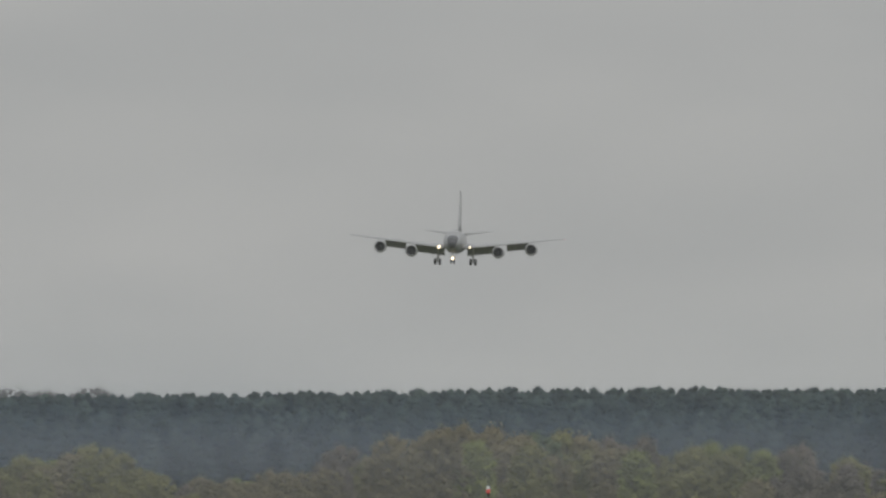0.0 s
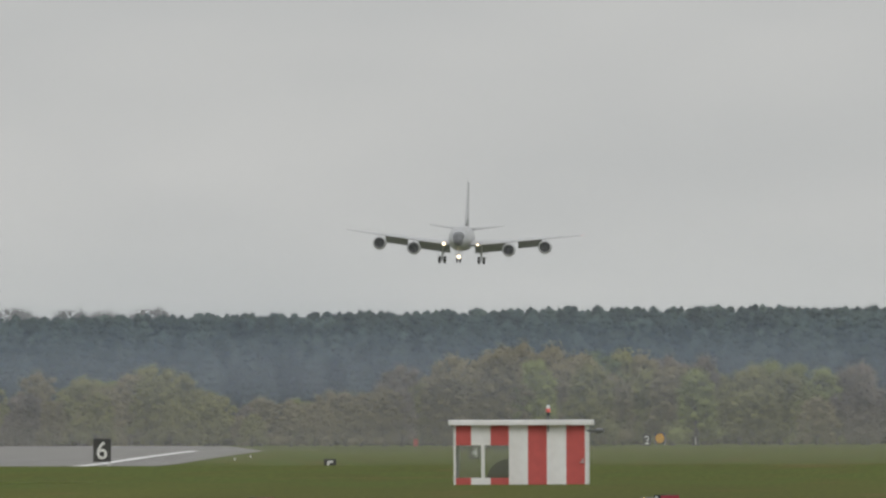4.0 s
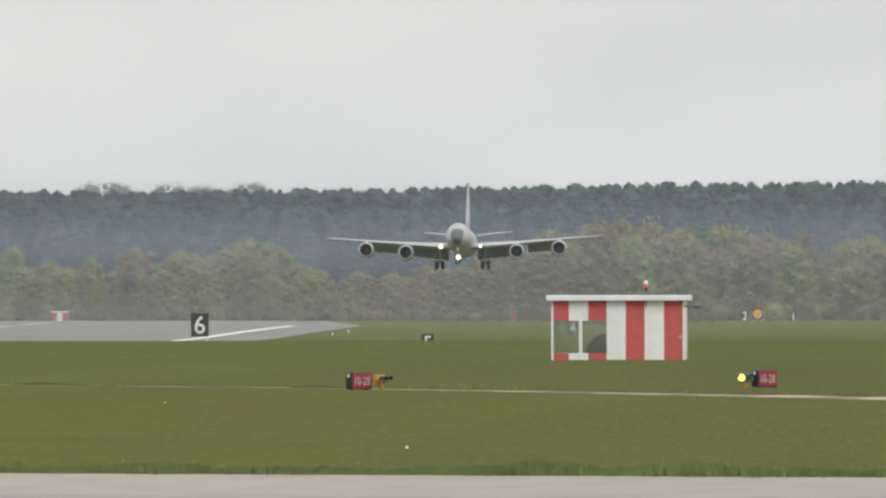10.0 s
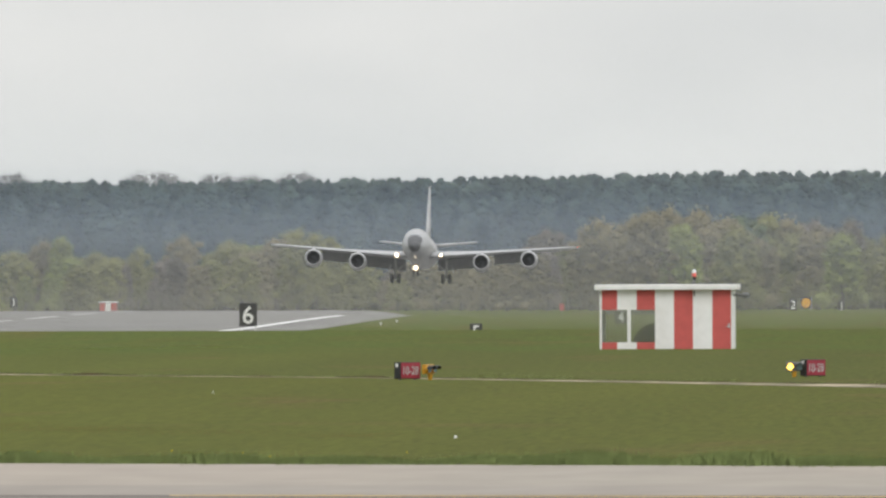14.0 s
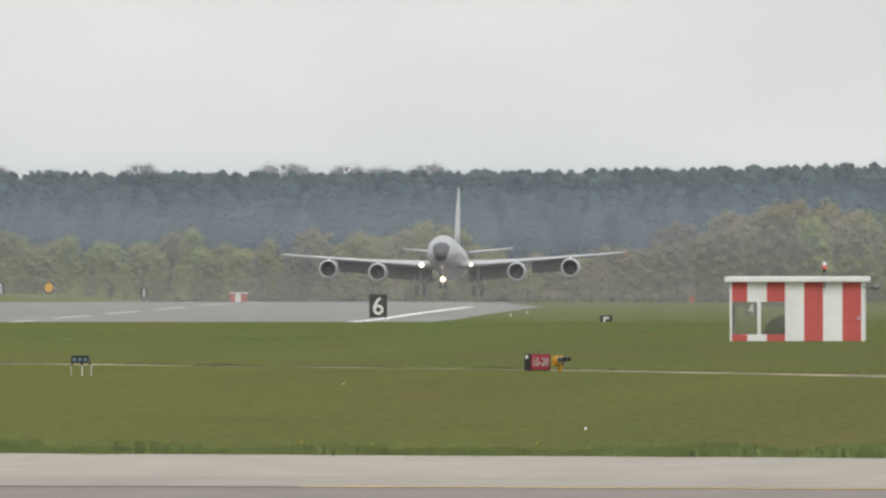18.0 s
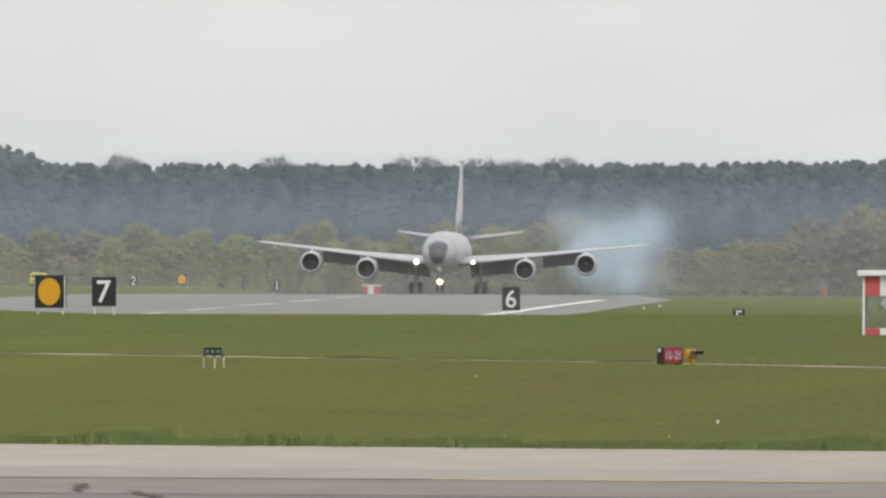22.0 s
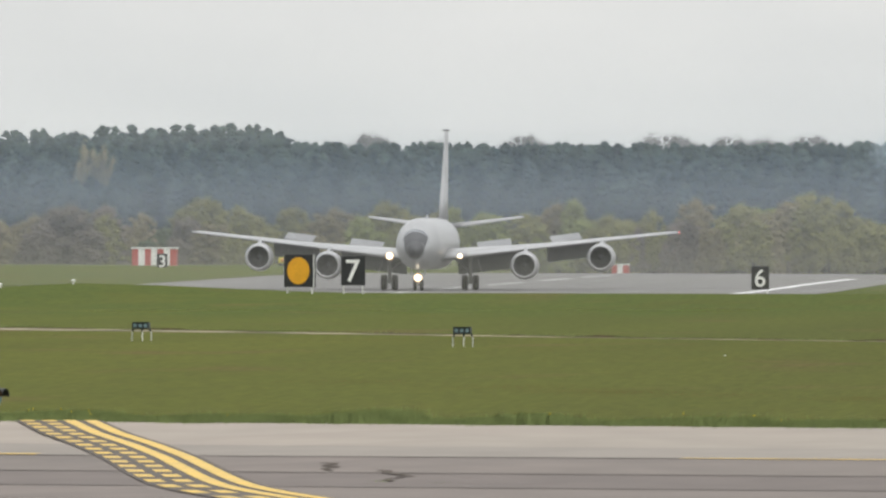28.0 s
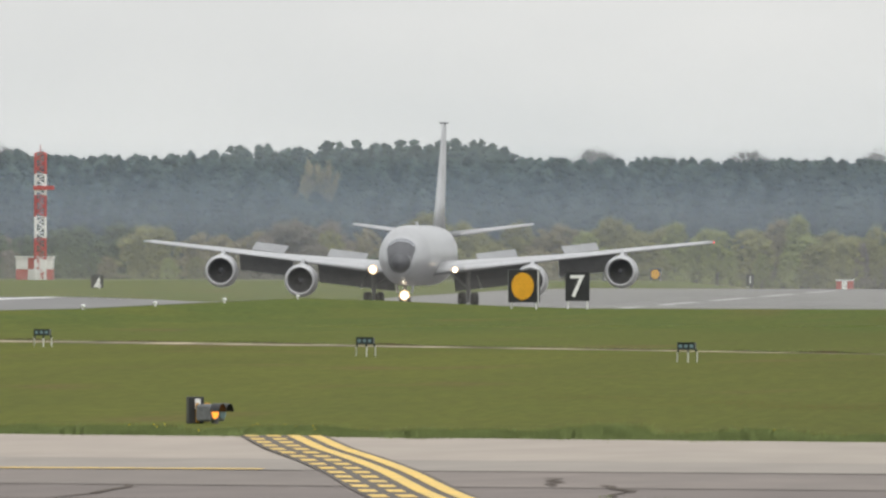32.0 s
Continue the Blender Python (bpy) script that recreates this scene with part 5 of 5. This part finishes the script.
        for x, le, ch, z, th in ((0.6, 14.2, 4.6, 5.1, 0.11), (6.3, 18.9, 1.9, 5.95, 0.09), (6.42, 19.2, 1.4, 5.97, 0.04)):
            rings.append([(s * x, y, z + zz) for y, zz in airfoil(le, ch, th, 7)])
        tail = part("tailplane", loft(bmesh.new(), rings), HULL, ob, "swept grey tailplane", True)
        strips = [[(s * x, y, z + zz) for y, zz in lead_edge(le, ch, th)] for x, le, ch, z, th in ((1.6, 15.02, 4.13, 5.25, 0.106), (6.3, 18.9, 1.9, 5.95, 0.09))]
        part("leading_edge", loft(bmesh.new(), strips, close=False), SKYLIT_EDGE, tail, "leading edge in paler grey for the skylight on it", True)
        # main gear
        gx = s * 3.30
        bm = bmesh.new()
        tube(bm, (gx, 0, 0.6), (gx, 0, 3.3), 0.14, 0.17)
        tube(bm, (gx, 0, 1.5), (gx - s * 1.2, 0.1, 2.5), 0.07)
        tube(bm, (gx, 0, 1.2), (gx, -1.3, 2.6), 0.06)
        tube(bm, (gx, -0.78, 0.62), (gx, 0.78, 0.62), 0.13)
        gear = part("main_gear", bm, STRUT, ob, "four-wheel main landing gear")
        gears.append((gear, 1.0))
        part("gear_door", box(bmesh.new(), (gx + s * 0.75, 0.1, 1.95), (0.05, 1.6, 1.0), 0.01, pose(0, 0, 0, 0, s * -18, 0)), HULL, gear)
        for wx in (-0.44, 0.44):
            for wy in (-0.72, 0.72):
                part("wheel", wheel((gx + wx, wy, 0.62), 0.62, 0.40), RUBBER, gear, "black tyre", True)
    # fin
    rings = []
    for z, le, ch, th in ((5.4, 11.0, 7.6, 0.10), (7.5, 13.3, 6.0, 0.10), (12.75, 18.6, 2.9, 0.09), (13.1, 18.9, 2.3, 0.05)):
        rings.append([(zz, y, z) for y, zz in airfoil(le, ch, th, 7)])
    part("fin", loft(bmesh.new(), rings), HULL, ob, "tall grey tail fin", True)
    part("fin_cap", box(bmesh.new(), (0, 20.2, 13.15), (0.55, 2.0, 0.09), 0.03), HULL_DARK, ob, "dark antenna cap")
    bm = bmesh.new()
    tube(bm, (0, 12.5, 2.7), (0, 20.5, 4.0), 0.22, 0.16)
    box(bm, (0.45, 18.8, 4.0), (0.9, 0.5, 0.06), 0.02, pose(0, 0, 0, 0, -35, 0))
    box(bm, (-0.45, 18.8, 4.0), (0.9, 0.5, 0.06), 0.02, pose(0, 0, 0, 0, 35, 0))
    part("refuelling_boom", bm, HULL, ob, "refuelling boom stowed below the tail")
    part("dorsal_antenna", box(bmesh.new(), (0.1, -5.0, 6.0), (0.12, 1.0, 0.28), 0.04), HULL, fus)
    # nose gear
    bm = bmesh.new()
    tube(bm, (0, -13.9, 0.45), (0, -13.7, 2.6), 0.09, 0.11)
    tube(bm, (0, -13.85, 1.0), (0, -12.6, 2.0), 0.05)
    tube(bm, (-0.3, -13.9, 0.48), (0.3, -13.9, 0.48), 0.06)
    ng = part("nose_gear", bm, STRUT, ob, "twin-wheel nose landing gear")
    gears.append((ng, 0.6))
    for wx in (-0.27, 0.27):
        part("wheel", wheel((wx, -13.9, 0.48), 0.48, 0.26), RUBBER, ng, "black tyre", True)
        part("gear_door", box(bmesh.new(), (wx * 2.0, -14.0, 1.55), (0.04, 1.5, 0.7), 0.01, pose(0, 0, 0, 0, math.copysign(8, wx), 0)), HULL, ng)
    # nose lamp, with the same glowing ball for its glare
    lens = part("taxi_lamp", ball(bmesh.new(), (0, -14.2, 1.05), 0.36, (1, 0.35, 1)), LAMP_HALO, ng, "lit nose lamp", True)
    part("bulb", ball(bmesh.new(), (0, -14.3, 1.05), 0.235, (1, 0.6, 1)), LAMP, lens, "white glowing bulb", True)
    # spoilers, hinged on the upper wing
    hinged = []
    for s in (-1, 1):
        for x0, x1 in ((3.9, 6.7), (9.7, 12.3)):
            xm = (x0 + x1) / 2
            le, ch, z, th = wing_at(xm)
            o = part("spoiler", box(bmesh.new(), (0, 0.4, 0.015), (x1 - x0, 0.8, 0.04), 0.006), SPOILER, ob, "hinged grey spoiler panel")
            hinged.append((o, (s * xm, le + ch * 0.62, z + ch * 0.062), s * 24 if x0 > 8 else s * 14, s * -6.5))
    return ob, hinged, gears


def shifted(bm, v):
    bmesh.ops.translate(bm, vec=v, verts=bm.verts)
    return bm


def wheel(c, r, w):
    p = [(-0.5, 0.5), (-0.5, 0.78), (-0.42, 0.93), (-0.25, 1.0), (0.25, 1.0), (0.42, 0.93), (0.5, 0.78), (0.5, 0.5), (0.2, 0.45), (-0.2, 0.45)]
    seg = 22
    rings = [[(c[0] + a * w, c[1] + b * r * math.cos(2 * math.pi * i / seg), c[2] + b * r * math.sin(2 * math.pi * i / seg)) for i in range(seg)] for a, b in p + p[:1]]
    return loft(bmesh.new(), rings, cap=False)


plane, spoilers, gears = tanker()


# ---- tyre smoke: rigid puffs of fine droplets ----
def puff(r, n, size):
    d = rng.normal(size=(n, 3)) * r * 0.5
    return quads("puff", leaf_cloud(d, rng.uniform(0.6, 1.3, n) * size), SMOKE)


PUFFS = [puff(2.3, 20000, 0.0145), puff(3.2, 27000, 0.0145), puff(1.5, 12000, 0.0135)]
smoke = []
for i in range(44):
    o = tagged(new("smoke_puff", PUFFS[i % 3]), "thin bluish white puff of tyre smoke", "smoke", "tyre smoke", kind="stuff")
    smoke.append((o, rng.random(6)))


# the smoke drifts to the runway's side and thins out: seconds, middle, breadth and height
DRIFT_T = [18.7, 20, 21, 22, 23, 24, 26.5, 28, 32]
DRIFT_X = [-110.5, -106.6, -105.4, -105.2, -103.6, -102.0, -94.6, -90.0, -78.0]
SPREAD_X = [2.0, 3.2, 5.5, 7.6, 9.6, 11.5, 13.5, 17.0, 26.0]
SPREAD_Z = [1.5, 3.6, 6.3, 8.4, 10.0, 11.8, 13.5, 15.0, 18.0]

# ---- what moves ----
def motions():
    rows = []
    for t, x, d, z, bank, pitch in FLIGHT:
        rows.append((t, pose(x, d + 1.5, z, -pitch, -bank, float(np.interp(t, (23, 27), (0, 0.5))))))
    walk(plane, rows)
    for o, at, sweep, dihedral in spoilers:
        shut, half, up = (pose(*at, a, dihedral, sweep) for a in (-3, 16, 40))
        walk(o, [(0, shut), (23.7, shut), (24.3, half), (25.6, up), (32, up)])
    for o, share in gears:
        walk(o, [(t, pose(0, 0, share * drop)) for t, drop in STROKE])
    for o, r in smoke:
        birth = 18.7 + 1.6 * r[1]
        y0 = 2035 - 30 * r[1]
        ground = level(y0)
        hidden = pose(RW + 2, y0, ground - 12, 0, 0, 0)
        out = []
        for t in (birth, birth + 0.3, birth + 1, 21.5, 22.5, 24, 26, 28, 30, 32):
            if out and t <= out[-1][0]:
                continue
            a = t - birth
            drift = float(np.interp(t, DRIFT_T, DRIFT_X)) + (r[2] + r[0] - 1.0) * 0.8 * float(np.interp(t, DRIFT_T, SPREAD_X))
            z = ground + 0.9 + (0.3 * r[3] + 0.7 * r[3] * (0.4 + 0.6 * r[4])) * float(np.interp(t, DRIFT_T, SPREAD_Z))
            if a < 0.05:
                z = ground - 3.5
            out.append((t, pose(drift, y0 + (r[4] - 0.5) * 14 * (1 - math.exp(-a / 2.2)), z, 12 * a * (r[5] - 0.5), 9 * a * (r[0] - 0.5), 14 * a * (r[2] - 0.5))))
        walk(o, [(0, hidden), (birth - 0.4, hidden)] + out)


# seconds, x, y, z, bank, pitch
FLIGHT = [
    (0.0, -116.05, 3356.4, 43.05, -1.26, -0.50),
    (0.5, -116.16, 3321.0, 41.59, -2.09, -0.68),
    (1.0, -116.11, 3285.1, 39.93, -2.56, -0.85),
    (1.5, -115.97, 3248.6, 37.91, -2.53, -1.02),
    (2.0, -115.82, 3211.8, 35.64, -2.13, -1.20),
    (2.5, -115.61, 3174.8, 33.33, -1.81, -1.07),
    (3.0, -115.36, 3137.5, 31.02, -1.80, -0.95),
    (3.5, -115.14, 3100.1, 28.68, -1.85, -0.82),
    (5.5, -113.41, 2950.6, 19.34, 0.45, -0.18),
    (6.0, -113.00, 2913.5, 17.32, 1.22, 0.00),
    (6.5, -112.65, 2876.5, 15.45, 1.87, 0.18),
    (7.0, -112.45, 2839.8, 13.77, 2.22, 0.36),
    (7.5, -112.39, 2803.3, 12.17, 1.57, 0.54),
    (8.0, -112.39, 2767.0, 10.45, 0.33, 0.72),
    (8.5, -112.41, 2730.9, 8.66, -0.20, 1.30),
    (9.0, -112.42, 2695.2, 6.86, -0.03, 1.87),
    (9.5, -112.44, 2659.7, 5.28, 0.28, 2.15),
    (10.0, -112.46, 2624.4, 3.99, 0.50, 2.45),
    (10.5, -112.48, 2589.4, 3.01, 0.39, 2.67),
    (11.0, -112.57, 2554.7, 2.28, 0.06, 2.90),
    (11.5, -112.70, 2520.2, 1.76, -0.26, 2.98),
    (12.0, -112.75, 2486.0, 1.40, -0.68, 3.05),
    (12.5, -112.70, 2452.1, 1.22, -1.03, 3.12),
    (13.0, -112.62, 2418.3, 1.16, -1.04, 3.20),
    (13.5, -112.55, 2384.8, 1.09, -0.83, 3.16),
    (14.0, -112.45, 2351.5, 1.04, -0.70, 3.12),
    (14.5, -112.33, 2318.4, 0.96, -0.72, 3.09),
    (16.5, -111.81, 2187.6, -0.36, 1.08, 2.94),
    (17.0, -111.76, 2155.2, -0.65, 0.71, 2.90),
    (17.5, -111.74, 2123.0, -0.89, 0.44, 2.90),
    (18.0, -111.72, 2091.0, -1.11, 0.30, 2.90),
    (18.5, -111.66, 2059.0, -1.39, 0.31, 2.90),
    (19.0, -111.61, 2027.1, -1.55, 0.02, 2.90),
    (19.5, -111.58, 1995.4, -1.55, -0.32, 2.45),
    (20.0, -111.55, 1963.7, -1.46, -0.62, 2.00),
    (20.5, -111.54, 1932.1, -1.42, -0.65, 1.52),
    (21.0, -111.57, 1900.7, -1.31, -0.48, 1.05),
    (21.5, -111.67, 1869.3, -1.19, -0.39, 0.63),
    (22.0, -111.80, 1838.0, -1.12, -0.38, 0.20),
    (22.5, -111.98, 1806.8, -1.11, -0.36, 0.10),
    (23.0, -112.16, 1775.8, -1.07, -0.35, 0.00),
    (23.5, -112.24, 1744.9, -1.03, -0.18, 0.00),
    (24.0, -112.17, 1714.1, -1.08, 0.08, 0.00),
    (24.5, -111.98, 1683.5, -1.21, 0.25, 0.00),
    (26.5, -111.89, 1562.9, -1.64, 0.15, 0.00),
    (27.0, -111.79, 1533.4, -1.72, 0.08, 0.00),
    (27.5, -111.67, 1504.1, -1.88, 0.04, 0.00),
    (28.0, -111.56, 1475.2, -2.05, 0.04, 0.00),
    (28.5, -111.48, 1446.6, -2.16, 0.03, 0.00),
    (29.0, -111.40, 1418.4, -2.19, 0.03, 0.00),
    (29.5, -111.33, 1390.7, -2.20, 0.06, 0.00),
    (30.0, -111.31, 1363.4, -2.19, 0.10, 0.00),
    (30.5, -111.36, 1336.6, -2.10, 0.11, 0.00),
    (31.0, -111.42, 1310.3, -1.95, 0.11, 0.00),
    (31.5, -111.46, 1284.6, -1.77, 0.08, 0.00),
    (32.0, -111.53, 1259.5, -1.62, 0.05, 0.00),
]
# how far the legs are stretched
STROKE = [
    (0.0, -0.50),
    (0.5, -0.50),
    (1.0, -0.50),
    (1.5, -0.50),
    (2.0, -0.50),
    (2.5, -0.50),
    (3.0, -0.50),
    (3.5, -0.50),
    (5.5, -0.50),
    (6.0, -0.50),
    (6.5, -0.50),
    (7.0, -0.50),
    (7.5, -0.50),
    (8.0, -0.43),
    (8.5, -0.37),
    (9.0, -0.30),
    (9.5, -0.26),
    (10.0, -0.22),
    (10.5, -0.23),
    (11.0, -0.25),
    (11.5, -0.30),
    (12.0, -0.35),
    (12.5, -0.39),
    (13.0, -0.42),
    (13.5, -0.46),
    (14.0, -0.50),
    (14.5, -0.50),
    (16.5, -0.50),
    (17.0, -0.50),
    (17.5, -0.50),
    (18.0, -0.50),
    (18.5, -0.48),
    (19.0, -0.51),
    (19.5, -0.48),
    (20.0, -0.49),
    (20.5, -0.45),
    (21.0, -0.45),
    (21.5, -0.46),
    (22.0, -0.42),
    (22.5, -0.35),
    (23.0, -0.32),
    (23.5, -0.33),
    (24.0, -0.25),
    (24.5, -0.17),
    (26.5, -0.08),
    (27.0, -0.09),
    (27.5, -0.02),
    (28.0, 0.05),
    (28.5, 0.05),
    (29.0, 0.05),
    (29.5, 0.05),
    (30.0, 0.05),
    (30.5, 0.05),
    (31.0, 0.02),
    (31.5, -0.00),
    (32.0, 0.03),
]
motions()
